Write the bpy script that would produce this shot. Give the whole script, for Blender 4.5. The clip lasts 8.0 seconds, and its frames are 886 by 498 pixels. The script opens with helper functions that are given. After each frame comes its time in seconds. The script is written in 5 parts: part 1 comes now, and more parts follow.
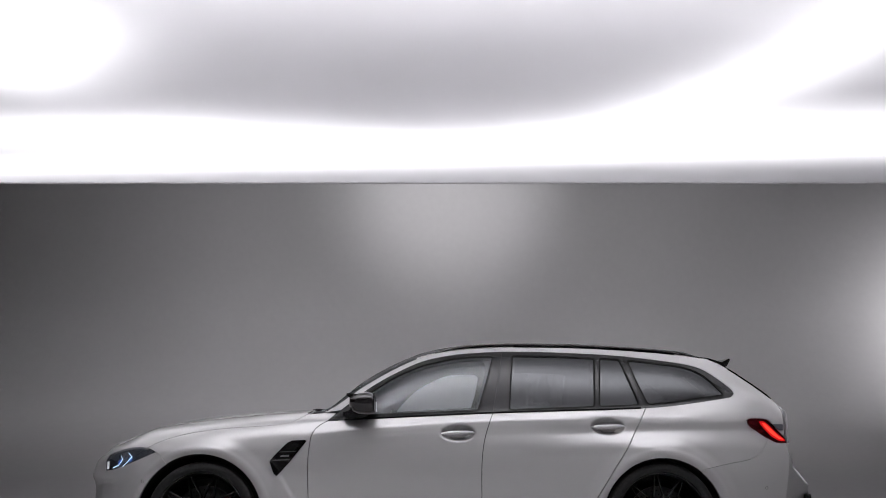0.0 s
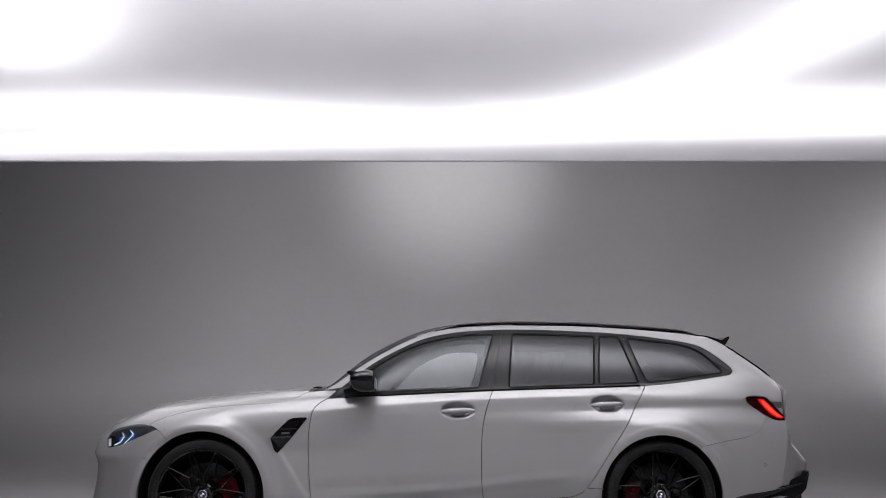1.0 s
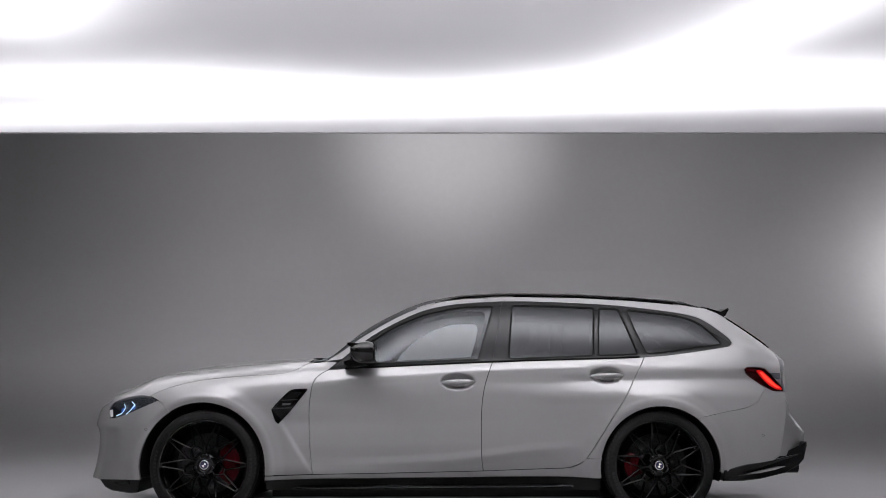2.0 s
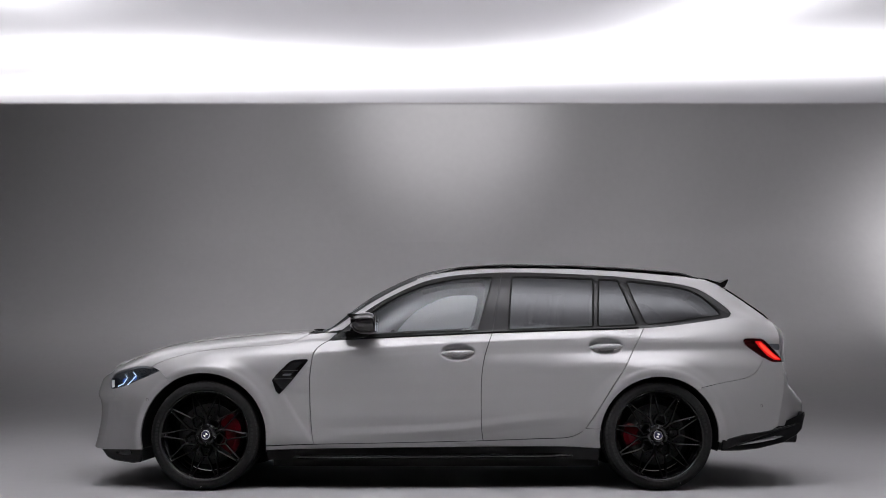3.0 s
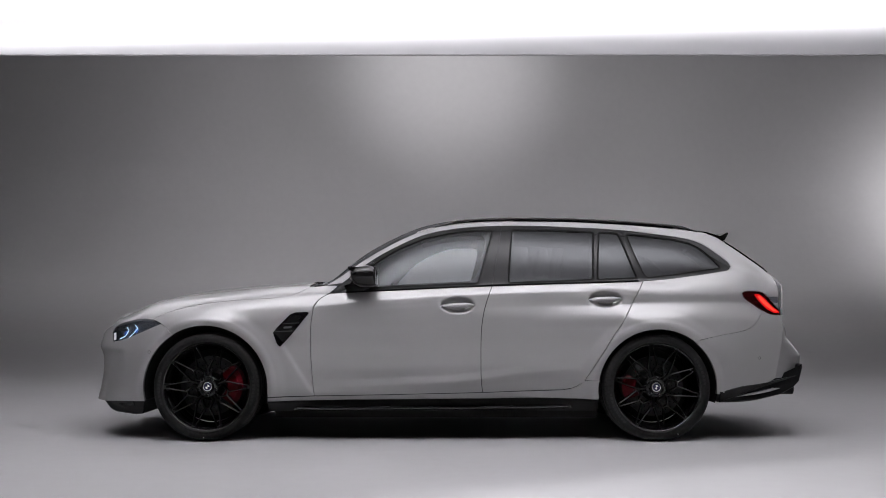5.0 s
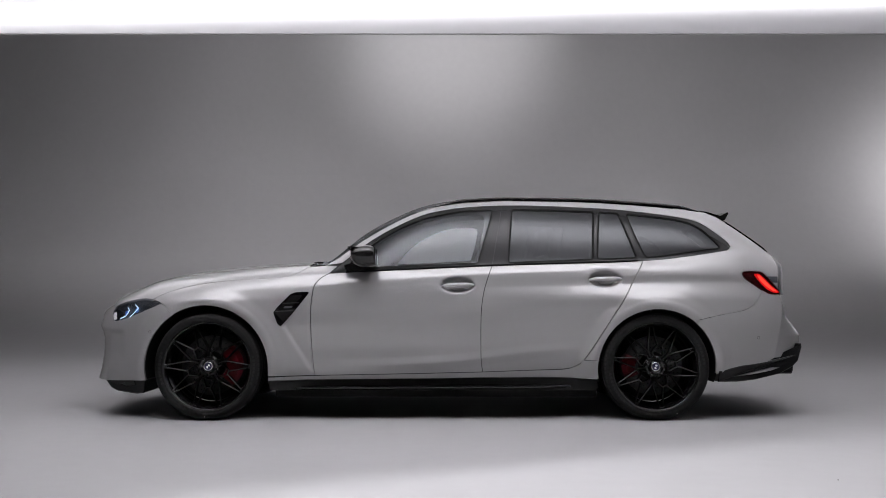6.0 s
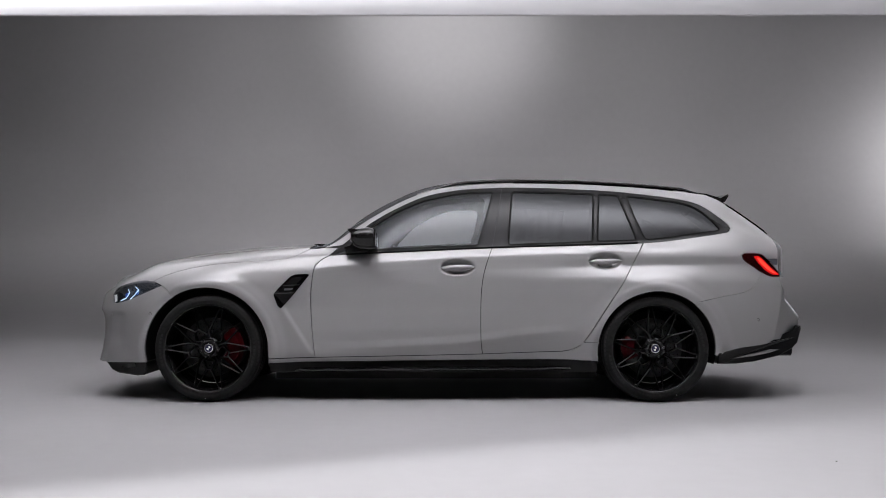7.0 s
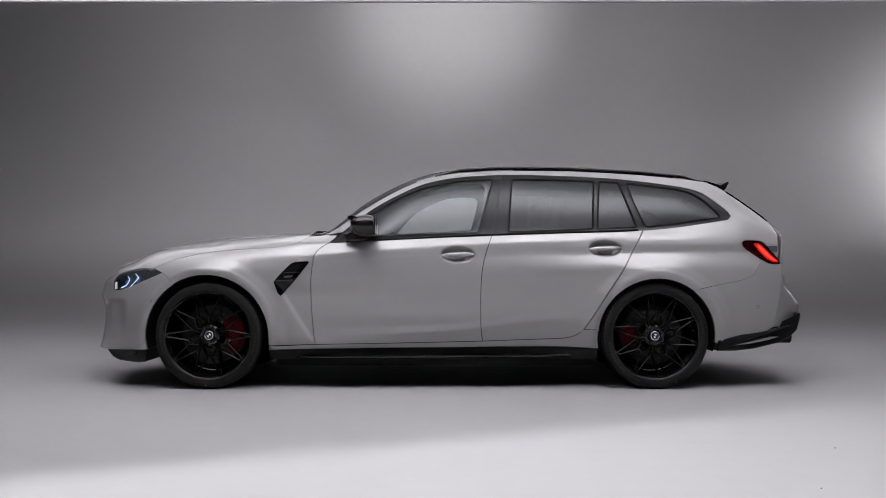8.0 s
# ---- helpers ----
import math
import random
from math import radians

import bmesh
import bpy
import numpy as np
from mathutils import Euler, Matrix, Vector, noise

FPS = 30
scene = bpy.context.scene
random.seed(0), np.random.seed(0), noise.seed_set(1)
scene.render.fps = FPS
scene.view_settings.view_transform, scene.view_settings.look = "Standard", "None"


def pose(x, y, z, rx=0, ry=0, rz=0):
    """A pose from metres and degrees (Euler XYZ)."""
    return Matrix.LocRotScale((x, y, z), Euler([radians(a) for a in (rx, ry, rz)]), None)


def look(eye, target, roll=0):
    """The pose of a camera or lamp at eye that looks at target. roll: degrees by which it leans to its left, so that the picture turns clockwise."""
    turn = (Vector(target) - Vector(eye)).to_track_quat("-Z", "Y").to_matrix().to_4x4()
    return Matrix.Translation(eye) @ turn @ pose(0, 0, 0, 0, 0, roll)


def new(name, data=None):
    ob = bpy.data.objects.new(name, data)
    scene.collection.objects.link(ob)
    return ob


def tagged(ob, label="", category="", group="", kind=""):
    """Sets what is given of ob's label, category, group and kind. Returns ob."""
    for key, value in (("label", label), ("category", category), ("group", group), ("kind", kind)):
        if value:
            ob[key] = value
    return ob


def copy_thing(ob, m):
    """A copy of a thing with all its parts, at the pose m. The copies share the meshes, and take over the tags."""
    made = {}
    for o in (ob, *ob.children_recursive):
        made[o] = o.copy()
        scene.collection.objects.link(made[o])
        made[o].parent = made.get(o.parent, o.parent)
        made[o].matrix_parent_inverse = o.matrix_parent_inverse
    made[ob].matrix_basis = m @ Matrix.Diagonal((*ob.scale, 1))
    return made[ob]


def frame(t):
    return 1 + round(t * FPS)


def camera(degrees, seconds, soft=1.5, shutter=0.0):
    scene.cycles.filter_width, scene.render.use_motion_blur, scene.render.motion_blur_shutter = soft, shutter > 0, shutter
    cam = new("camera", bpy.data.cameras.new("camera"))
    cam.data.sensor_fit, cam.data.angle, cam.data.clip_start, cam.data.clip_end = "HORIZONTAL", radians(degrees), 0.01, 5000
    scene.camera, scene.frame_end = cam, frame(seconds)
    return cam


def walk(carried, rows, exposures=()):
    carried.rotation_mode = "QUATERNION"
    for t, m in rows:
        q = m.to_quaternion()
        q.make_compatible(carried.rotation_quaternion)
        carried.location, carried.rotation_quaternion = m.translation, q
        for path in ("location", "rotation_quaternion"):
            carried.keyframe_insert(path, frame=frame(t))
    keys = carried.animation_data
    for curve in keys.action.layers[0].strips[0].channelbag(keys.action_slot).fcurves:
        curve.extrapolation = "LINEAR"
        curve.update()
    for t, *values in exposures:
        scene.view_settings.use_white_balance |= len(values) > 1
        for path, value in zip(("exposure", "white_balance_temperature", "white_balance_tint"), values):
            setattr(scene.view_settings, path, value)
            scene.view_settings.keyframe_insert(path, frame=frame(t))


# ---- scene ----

# ---------------------------------------------------------------- camera
cam = camera(49.42, 8.0, 0.9)
EYE = 0.814
TILTS = [(0.0, 11.291), (0.5, 10.749), (1.0, 9.988), (1.5, 9.191), (3.0, 6.600), (3.5, 5.893), (4.0, 5.161),
         (4.5, 4.470), (6.0, 2.616), (6.5, 2.079), (7.0, 1.556), (7.5, 1.117), (8.0, 0.800)]
walk(cam, [(t, pose(0, 0, EYE, 90 + up, 0, 0)) for t, up in TILTS])
scene.view_settings.exposure = 0.0

# ---------------------------------------------------------------- light
world = bpy.data.worlds.new("studio_air")
world.use_nodes = True
world.node_tree.nodes["Background"].inputs["Color"].default_value = (0.02, 0.02, 0.021, 1)
world.node_tree.nodes["Background"].inputs["Strength"].default_value = 0.2
scene.world = world


def area_lamp(name, ends, z, width, power):
    """A strip lamp between two points of the plan, shining down."""
    (ax, ay), (bx, by) = ends
    data = bpy.data.lights.new(name, "AREA")
    data.shape, data.size, data.size_y, data.energy = "RECTANGLE", math.hypot(bx - ax, by - ay), width, power
    data.color = (0.99, 0.972, 0.998)
    ob = new(name, data)
    ob.matrix_world = pose((ax + bx) / 2, (ay + by) / 2, z, 0, 0, math.degrees(math.atan2(by - ay, bx - ax)))
    return ob


def round_lamp(name, place, target, power, size, spread):
    data = bpy.data.lights.new(name, "AREA")
    data.shape, data.size, data.energy, data.spread = "DISK", size, power, radians(spread)
    data.color = (0.99, 0.972, 0.998)
    ob = new(name, data)
    ob.matrix_world = look(place, target)
    return ob


def spot_lamp(name, place, target, power, angle, radius, blend=1.0):
    data = bpy.data.lights.new(name, "SPOT")
    data.color = (0.99, 0.972, 0.998)
    data.energy, data.spot_size, data.spot_blend, data.shadow_soft_size = power, radians(angle), blend, radius
    ob = new(name, data)
    ob.matrix_world = look(place, target)
    return ob


SILK_Z = 4.084                     # underside of the overhead light box
SILK_Y0, SILK_Y1 = 2.2, 12.0       # its front and back edges
WALL_Y = 17.8
# lamps inside the light box, shining down on the silk: a ring that leaves the middle dim
for a, b, height, width, watt in (((-6.8, 11.4), (6.6, 10.35), 0.45, 0.6, 98), ((-6.3, 9.9), (-2.5, 9.95), 0.5, 0.6, 36), ((-2.6, 9.9), (0.0, 10.4), 0.55, 0.5, 19), ((0.0, 10.4), (1.9, 9.8), 0.55, 0.5, 15),
                                  ((1.9, 9.8), (3.1, 8.2), 0.55, 0.7, 17), ((3.1, 8.2), (3.8, 6.2), 0.6, 0.8, 19), ((2.8, 9.75), (7.6, 9.5), 0.5, 0.9, 33),
                                  ((-4.2, 8.3), (-3.1, 6.9), 0.6, 0.8, 34), ((-3.0, 4.4), (3.1, 4.4), 0.85, 1.6, 525)):
    area_lamp("box_lamp", (a, b), SILK_Z + height, width, watt)
# two unseen fills added to brighten the back wall, then its two visible glows
for fill_x, fill_watt in ((-2.9, 31), (3.3, 28)):
    round_lamp("wall_fill", (fill_x, 13.0, 5.2), (fill_x, 17.8, 2.6), fill_watt, 0.6, 165)
spot_lamp("wall_spot", (0.1, 13.4, 5.8), (0.1, 17.8, 5.55), 330, 64, 0.6)
round_lamp("side_wash", (9.8, 15.7, 2.9), (9.6, 17.8, 2.75), 40, 0.5, 150)
# lamp above and behind the camera; the flag on the light box cuts its pool of light on the near floor
spot_lamp("floor_spot", (-2.5, -1.5, 7.5), (-2.2, 2.6, 0), 4300, 76, 0.08, 0.9)


# ---------------------------------------------------------------- materials
def material(name, colour, rough=0.5, metal=0.0, coat=0.0, **kw):
    m = bpy.data.materials.new(name)
    m.use_nodes = True
    b = m.node_tree.nodes["Principled BSDF"]
    b.inputs["Base Color"].default_value = (*colour, 1)
    b.inputs["Roughness"].default_value = rough
    b.inputs["Metallic"].default_value = metal
    b.inputs["Coat Weight"].default_value = coat
    b.inputs["Coat Roughness"].default_value = kw.get("coat_rough", 0.05)
    return m


def shade_ramped_paint(name, low, high, rough):
    """Matt studio paint with faint roller mottling and scuffs; darker low down and paler up the cove, which puts shade
    into the colour.
    """
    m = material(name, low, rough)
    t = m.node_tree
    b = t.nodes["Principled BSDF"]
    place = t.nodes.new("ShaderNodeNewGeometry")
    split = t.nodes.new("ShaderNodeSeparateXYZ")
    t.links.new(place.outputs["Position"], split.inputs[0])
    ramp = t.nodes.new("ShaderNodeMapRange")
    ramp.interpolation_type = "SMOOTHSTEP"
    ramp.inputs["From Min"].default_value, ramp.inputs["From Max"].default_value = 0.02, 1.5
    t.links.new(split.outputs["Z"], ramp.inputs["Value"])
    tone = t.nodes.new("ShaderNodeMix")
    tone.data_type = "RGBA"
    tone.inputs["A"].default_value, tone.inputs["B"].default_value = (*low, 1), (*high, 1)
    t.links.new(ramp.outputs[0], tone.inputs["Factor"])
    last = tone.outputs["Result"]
    for scale, amount in ((0.35, 0.07), (9.0, 0.03)):
        n = t.nodes.new("ShaderNodeTexNoise")
        n.inputs["Scale"].default_value, n.inputs["Detail"].default_value = scale, 4
        t.links.new(place.outputs["Position"], n.inputs["Vector"])
        lift = t.nodes.new("ShaderNodeMapRange")
        lift.inputs["To Min"].default_value, lift.inputs["To Max"].default_value = 1 - amount, 1 + amount
        t.links.new(n.outputs["Fac"], lift.inputs["Value"])
        mul = t.nodes.new("ShaderNodeVectorMath")
        mul.operation = "SCALE"
        t.links.new(last, mul.inputs[0])
        t.links.new(lift.outputs[0], mul.inputs["Scale"])
        last = mul.outputs[0]
    t.links.new(last, b.inputs["Base Color"])
    return m


# grey rises with height: the floor's shade and wall's light are in the colour
PAINT_RAMPED = shade_ramped_paint("shade_ramped_paint", (0.285, 0.281, 0.285), (0.80, 0.79, 0.80), 0.75)
PAINT_RAMPED.node_tree.nodes["Principled BSDF"].inputs["Specular IOR Level"].default_value = 0.2
# unseen walls and ceiling, set dark to deepen the car's reflections
PAINT_DARK = shade_ramped_paint("dark_unseen_wall", (0.16, 0.158, 0.16), (0.16, 0.158, 0.16), 0.8)
BLACK = material("black", (0.005, 0.005, 0.005), 0.7)
PAINT = material("grey_gloss_paint", (0.28, 0.275, 0.278), 0.36, 0.12, 1.0, coat_rough=0.02)


def fleck(m, scale, low, high, bump=0.0, target="Roughness"):
    """Small-scale change of roughness, with an optional fine relief."""
    t = m.node_tree
    b = t.nodes["Principled BSDF"]
    place = t.nodes.new("ShaderNodeTexCoord")
    n = t.nodes.new("ShaderNodeTexNoise")
    n.inputs["Scale"].default_value, n.inputs["Detail"].default_value = scale, 3
    t.links.new(place.outputs["Object"], n.inputs["Vector"])
    r = t.nodes.new("ShaderNodeMapRange")
    r.inputs["From Min"].default_value, r.inputs["From Max"].default_value = 0.3, 0.7
    r.inputs["To Min"].default_value, r.inputs["To Max"].default_value = low, high
    t.links.new(n.outputs["Fac"], r.inputs["Value"])
    t.links.new(r.outputs[0], b.inputs[target])
    if bump:
        k = t.nodes.new("ShaderNodeBump")
        k.inputs["Strength"].default_value, k.inputs["Distance"].default_value = bump, 0.002
        t.links.new(n.outputs["Fac"], k.inputs["Height"])
        t.links.new(k.outputs[0], b.inputs["Normal"])
    return m


fleck(PAINT, 900.0, 0.40, 0.48)
PAINT.node_tree.nodes["Principled BSDF"].inputs["Coat IOR"].default_value = 1.5
TRIM = material("satin_black_trim", (0.010, 0.010, 0.011), 0.18, 0.0, 0.0)
TRIM_GLOSS = material("gloss_black_trim", (0.012, 0.012, 0.013), 0.15)
SEAL = material("black_rubber_seal", (0.006, 0.006, 0.006), 0.7)
SKIRT = material("satin_black_plastic", (0.009, 0.009, 0.0095), 0.38)
RIM_BLACK = material("gloss_black_alloy", (0.003, 0.003, 0.0034), 0.04, 0.0, 0.0)
RUBBER = material("tyre_rubber", (0.0062, 0.0062, 0.0062), 0.8)
RUBBER_DULL = material("tyre_marking", (0.018, 0.018, 0.018), 0.75)
GRIT = material("dark_grit", (0.05, 0.045, 0.04), 0.8)
WHITE = material("white_mark", (0.7, 0.7, 0.7), 0.5)
MARKER_WHITE = material("marker_white", (0.75, 0.76, 0.78), 0.2)
STEEL = material("brake_steel", (0.075, 0.075, 0.077), 0.4, 0.5)
RIM_BARREL = material("gloss_black_barrel", (0.004, 0.004, 0.0045), 0.09)
DARK_METAL = material("dark_metal", (0.03, 0.03, 0.032), 0.4, 0.9)
PIN_STEEL = material("pin_steel", (0.10, 0.10, 0.105), 0.35, 0.8)
CHROME = material("bright_metal", (0.7, 0.7, 0.72), 0.12, 1.0)
BADGE_BLUE = material("badge_blue", (0.02, 0.022, 0.06), 0.2)
SLAT_GREY = material("vent_slat_grey", (0.05, 0.05, 0.052), 0.25)
BADGE_GREY = material("badge_grey", (0.10, 0.10, 0.11), 0.3, 0.6)
CALIPER_RED = material("red_caliper_paint", (0.085, 0.0004, 0.005), 0.35, 0.0, 0.0)
CARBON = material("gloss_black_carbon", (0.012, 0.0115, 0.0115), 0.10, 0.0, 0.2)
VENT_BLACK = material("gloss_black_vent", (0.004, 0.004, 0.0045), 0.10)
HOUSING = material("liner_black", (0.008, 0.008, 0.008), 0.8)
LINING = material("cabin_lining", (0.03, 0.03, 0.032), 0.7)
LAMP_BLACK = material("lamp_black", (0.075, 0.078, 0.09), 0.25)
MIRROR = material("mirror_glass", (0.85, 0.86, 0.88), 0.02, 1.0)
TAIL_DARK = material("dark_red_lens", (0.03, 0.002, 0.003), 0.12, 0.0, 0.5)


def glowing(name, colour, strength, base=(0.02, 0.02, 0.02)):
    m = material(name, base, 0.2)
    b = m.node_tree.nodes["Principled BSDF"]
    b.inputs["Emission Color"].default_value = (*colour, 1)
    b.inputs["Emission Strength"].default_value = strength
    return m


LED_BLUE = glowing("blue_light_bar", (0.60, 0.78, 1.0), 1.5)
LENS_BLUE = glowing("lens_blue", (0.03, 0.10, 0.42), 0.9, (0.02, 0.05, 0.14))
TAIL_GLOW = glowing("red_light_bar", (1.0, 0.012, 0.015), 0.45, (0.15, 0.004, 0.004))
TAIL_CORE = glowing("red_light_core", (1.0, 0.06, 0.035), 1.3, (0.2, 0.01, 0.01))


def pane(name, tint, ior=1.5):
    """Thin glass: tinted see-through with a mirror coat that follows Fresnel."""
    m = bpy.data.materials.new(name)
    m.use_nodes = True
    t = m.node_tree
    t.nodes.remove(t.nodes["Principled BSDF"])
    clear, gloss, mix, fres = (t.nodes.new(k) for k in ("ShaderNodeBsdfTransparent", "ShaderNodeBsdfGlossy", "ShaderNodeMixShader", "ShaderNodeFresnel"))
    clear.inputs["Color"].default_value = (*tint, 1)
    gloss.inputs["Roughness"].default_value = 0.01
    gloss.inputs["Color"].default_value = (0.93, 0.96, 1, 1)
    fres.inputs["IOR"].default_value = ior
    t.links.new(fres.outputs[0], mix.inputs["Fac"])
    t.links.new(clear.outputs[0], mix.inputs[1])
    t.links.new(gloss.outputs[0], mix.inputs[2])
    t.links.new(mix.outputs[0], t.nodes["Material Output"].inputs["Surface"])
    return m


GLASS = pane("clear_glass", (0.80, 0.83, 0.84), 1.5)
GLASS_DARK = pane("dark_glass", (0.016, 0.016, 0.018), 1.48)
LAMP_GLASS = pane("lamp_cover", (0.75, 0.77, 0.8), 1.45)
RIM_BLACK.node_tree.nodes["Principled BSDF"].inputs["Specular IOR Level"].default_value = 0.17
BLACK.node_tree.nodes["Principled BSDF"].inputs["Specular IOR Level"].default_value = 0.05
CALIPER_RED.node_tree.nodes["Principled BSDF"].inputs["Specular IOR Level"].default_value = 0.12
for soft in (TRIM, VENT_BLACK, RUBBER, RUBBER_DULL, HOUSING, SKIRT, SEAL):
    soft.node_tree.nodes["Principled BSDF"].inputs["Specular IOR Level"].default_value = 0.25
TRIM.node_tree.nodes["Principled BSDF"].inputs["Specular IOR Level"].default_value = 0.23
SEAL.node_tree.nodes["Principled BSDF"].inputs["Specular IOR Level"].default_value = 0.06
fleck(RUBBER, 60.0, 0.6, 0.85, 0.15)
fleck(SKIRT, 400.0, 0.3, 0.45, 0.1)
fleck(STEEL, 40.0, 0.3, 0.5)
fleck(CARBON, 250.0, 0.08, 0.16)
SILK = bpy.data.materials.new("white_silk")
SILK.use_nodes = True
nt = SILK.node_tree
nt.nodes.remove(nt.nodes["Principled BSDF"])
tr, df, mx = nt.nodes.new("ShaderNodeBsdfTranslucent"), nt.nodes.new("ShaderNodeBsdfDiffuse"), nt.nodes.new("ShaderNodeMixShader")
tr.inputs["Color"].default_value = (0.9, 0.9, 0.92, 1)
df.inputs["Color"].default_value = (0.8, 0.8, 0.82, 1)
mx.inputs["Fac"].default_value = 0.4
nt.links.new(tr.outputs[0], mx.inputs[1]), nt.links.new(df.outputs[0], mx.inputs[2])
nt.links.new(mx.outputs[0], nt.nodes["Material Output"].inputs["Surface"])


def mesh_object(name, bm, mat, parent=None, label="", smooth=False):
    me = bpy.data.meshes.new(name)
    bm.to_mesh(me)
    bm.free()
    me.materials.append(mat)
    if smooth:
        me.shade_smooth()
    ob = new(name, me)
    ob.parent = parent
    if label:
        ob["label"] = label
    return ob


def box(bm, x0, x1, y0, y1, z0, z1):
    v = [bm.verts.new((x, y, z)) for z in (z0, z1) for y in (y0, y1) for x in (x0, x1)]
    for f in ((0, 2, 3, 1), (4, 5, 7, 6), (0, 1, 5, 4), (2, 6, 7, 3), (0, 4, 6, 2), (1, 3, 7, 5)):
        bm.faces.new([v[i] for i in f])


# ---------------------------------------------------------------- studio
HALF = 14.0
BACK = -8.0
TOP = 9.0


def build_studio():
    # floor that sweeps up into the back wall
    bm = bmesh.new()
    reach, rise = 5.8, 3.0
    sweep = [(WALL_Y - reach + reach * math.sin(a), rise - rise * math.cos(a)) for a in [radians(i * 3) for i in range(31)]]
    prof = [(BACK, 0.0), (4.0, 0.0), (10.0, 0.0), (11.8, 0.0)] + sweep + [(WALL_Y + 0.2, rise), (WALL_Y + 0.2, -0.2), (BACK, -0.2)]
    rows = [[bm.verts.new((x, y, z)) for y, z in prof] for x in (-HALF, HALF)]
    for i in range(len(prof)):
        j = (i + 1) % len(prof)
        bm.faces.new((rows[0][i], rows[0][j], rows[1][j], rows[1][i])).smooth = i < len(sweep) + 3
    bmesh.ops.recalc_face_normals(bm, faces=bm.faces)
    for e in bm.edges:
        e.smooth = all(f.smooth for f in e.link_faces)
    tagged(mesh_object("floor", bm, PAINT_RAMPED), "smooth studio floor with shade painted in as darker grey, sweeping up into the wall", "floor", kind="structure")
    bm = bmesh.new()
    box(bm, -HALF, HALF, WALL_Y, WALL_Y + 0.2, rise, TOP)
    tagged(mesh_object("wall_north", bm, PAINT_RAMPED), "seamless studio wall above the curved floor, coloured paler in place of light", "wall", kind="structure")
    for name, b in (("wall_west", (-HALF - 0.2, -HALF, BACK, WALL_Y, 0, TOP)), ("wall_east", (HALF, HALF + 0.2, BACK, WALL_Y, 0, TOP)),
                    ("wall_south", (-HALF, HALF, BACK - 0.2, BACK, 0, TOP)), ("ceiling", (-HALF, HALF, BACK, WALL_Y, TOP, TOP + 0.2))):
        bm = bmesh.new()
        box(bm, *b)
        tagged(mesh_object(name, bm, PAINT_DARK), "unseen, reflection-darkening grey studio " + name.split("_")[0], name.split("_")[0], kind="structure")
    # overhead light box
    top = new("light_box")
    tagged(top, "huge overhead studio light box with white silk underside", "light box")
    bm = bmesh.new()
    bmesh.ops.create_grid(bm, x_segments=1, y_segments=1, size=1, matrix=Matrix.Translation((0, (SILK_Y0 + SILK_Y1) / 2, SILK_Z)) @ Matrix.Diagonal((11.5, (SILK_Y1 - SILK_Y0) / 2, 1, 1)))
    mesh_object("silk", bm, SILK, top, "white translucent diffusion silk")
    z0, z1 = SILK_Z - 0.012, SILK_Z + 1.2
    for b in ((-11.54, 11.54, SILK_Y1, SILK_Y1 + 0.03, z0, z1), (-11.54, 11.54, SILK_Y0 - 0.03, SILK_Y0, z0, z1),
              (-11.54, -11.5, SILK_Y0, SILK_Y1, z0, z1), (11.5, 11.54, SILK_Y0, SILK_Y1, z0, z1), (-11.54, 11.54, SILK_Y0 - 0.03, SILK_Y1 + 0.03, z1 + 0.003, z1 + 0.04)):
        bm = bmesh.new()
        box(bm, *b)
        mesh_object("side_panel", bm, PAINT_RAMPED, top)
    bm = bmesh.new()
    edge = [(-4.96, -1.33), (1.78, 1.94), (0.04, 5.54), (-6.70, 2.27)]
    low, high = [bm.verts.new((x, y, z1 + 0.044)) for x, y in edge], [bm.verts.new((x, y, z1 + 0.064)) for x, y in edge]
    bm.faces.new(low[::-1]), bm.faces.new(high)
    for i in range(4):
        bm.faces.new((low[i], low[(i + 1) % 4], high[(i + 1) % 4], high[i]))
    mesh_object("flag", bm, BLACK, top, "black panel that shades the floor")
    for cx in (-7.5, 0.0, 7.5):
        for cy in (SILK_Y0 + 0.8, SILK_Y1 - 0.8):
            bm = bmesh.new()
            bmesh.ops.create_cone(bm, cap_ends=True, segments=8, radius1=0.012, radius2=0.012, depth=TOP - z1 - 0.04, matrix=Matrix.Translation((cx, cy, (TOP + z1 + 0.04) / 2)))
            mesh_object("hanging_rod", bm, BLACK, top)


build_studio()

# ---------------------------------------------------------------- the estate car's outer surface
CAR_Y = 7.10
LIFT = 0.014                              # height of the panels' zero level over the floor
XF, XR, HUB_Z = -1.508, 1.366, 0.343      # axles and rolling radius
HUB_F, HUB_R = 0.330, 0.327               # hub heights over the zero level
ARCH_F, ARCH_R = (-1.522, 0.318, 0.401), (1.374, 0.318, 0.377)


def pchip(xs, ys, x):
    """Monotone cubic through a few points."""
    xs, ys = np.asarray(xs, float), np.asarray(ys, float)
    h, d = np.diff(xs), np.diff(ys) / np.diff(xs)
    m = np.zeros(len(xs))
    m[0], m[-1] = d[0], d[-1]
    for i in range(1, len(xs) - 1):
        if d[i - 1] * d[i] > 0:
            w1, w2 = 2 * h[i] + h[i - 1], h[i] + 2 * h[i - 1]
            m[i] = (w1 + w2) / (w1 / d[i - 1] + w2 / d[i])
    k = np.clip(np.searchsorted(xs, x) - 1, 0, len(xs) - 2)
    t = np.clip((x - xs[k]) / h[k], 0, 1)
    return (ys[k] * (1 + 2 * t) * (1 - t) ** 2 + h[k] * m[k] * t * (1 - t) ** 2
            + ys[k + 1] * t * t * (3 - 2 * t) + h[k] * m[k + 1] * t * t * (t - 1))


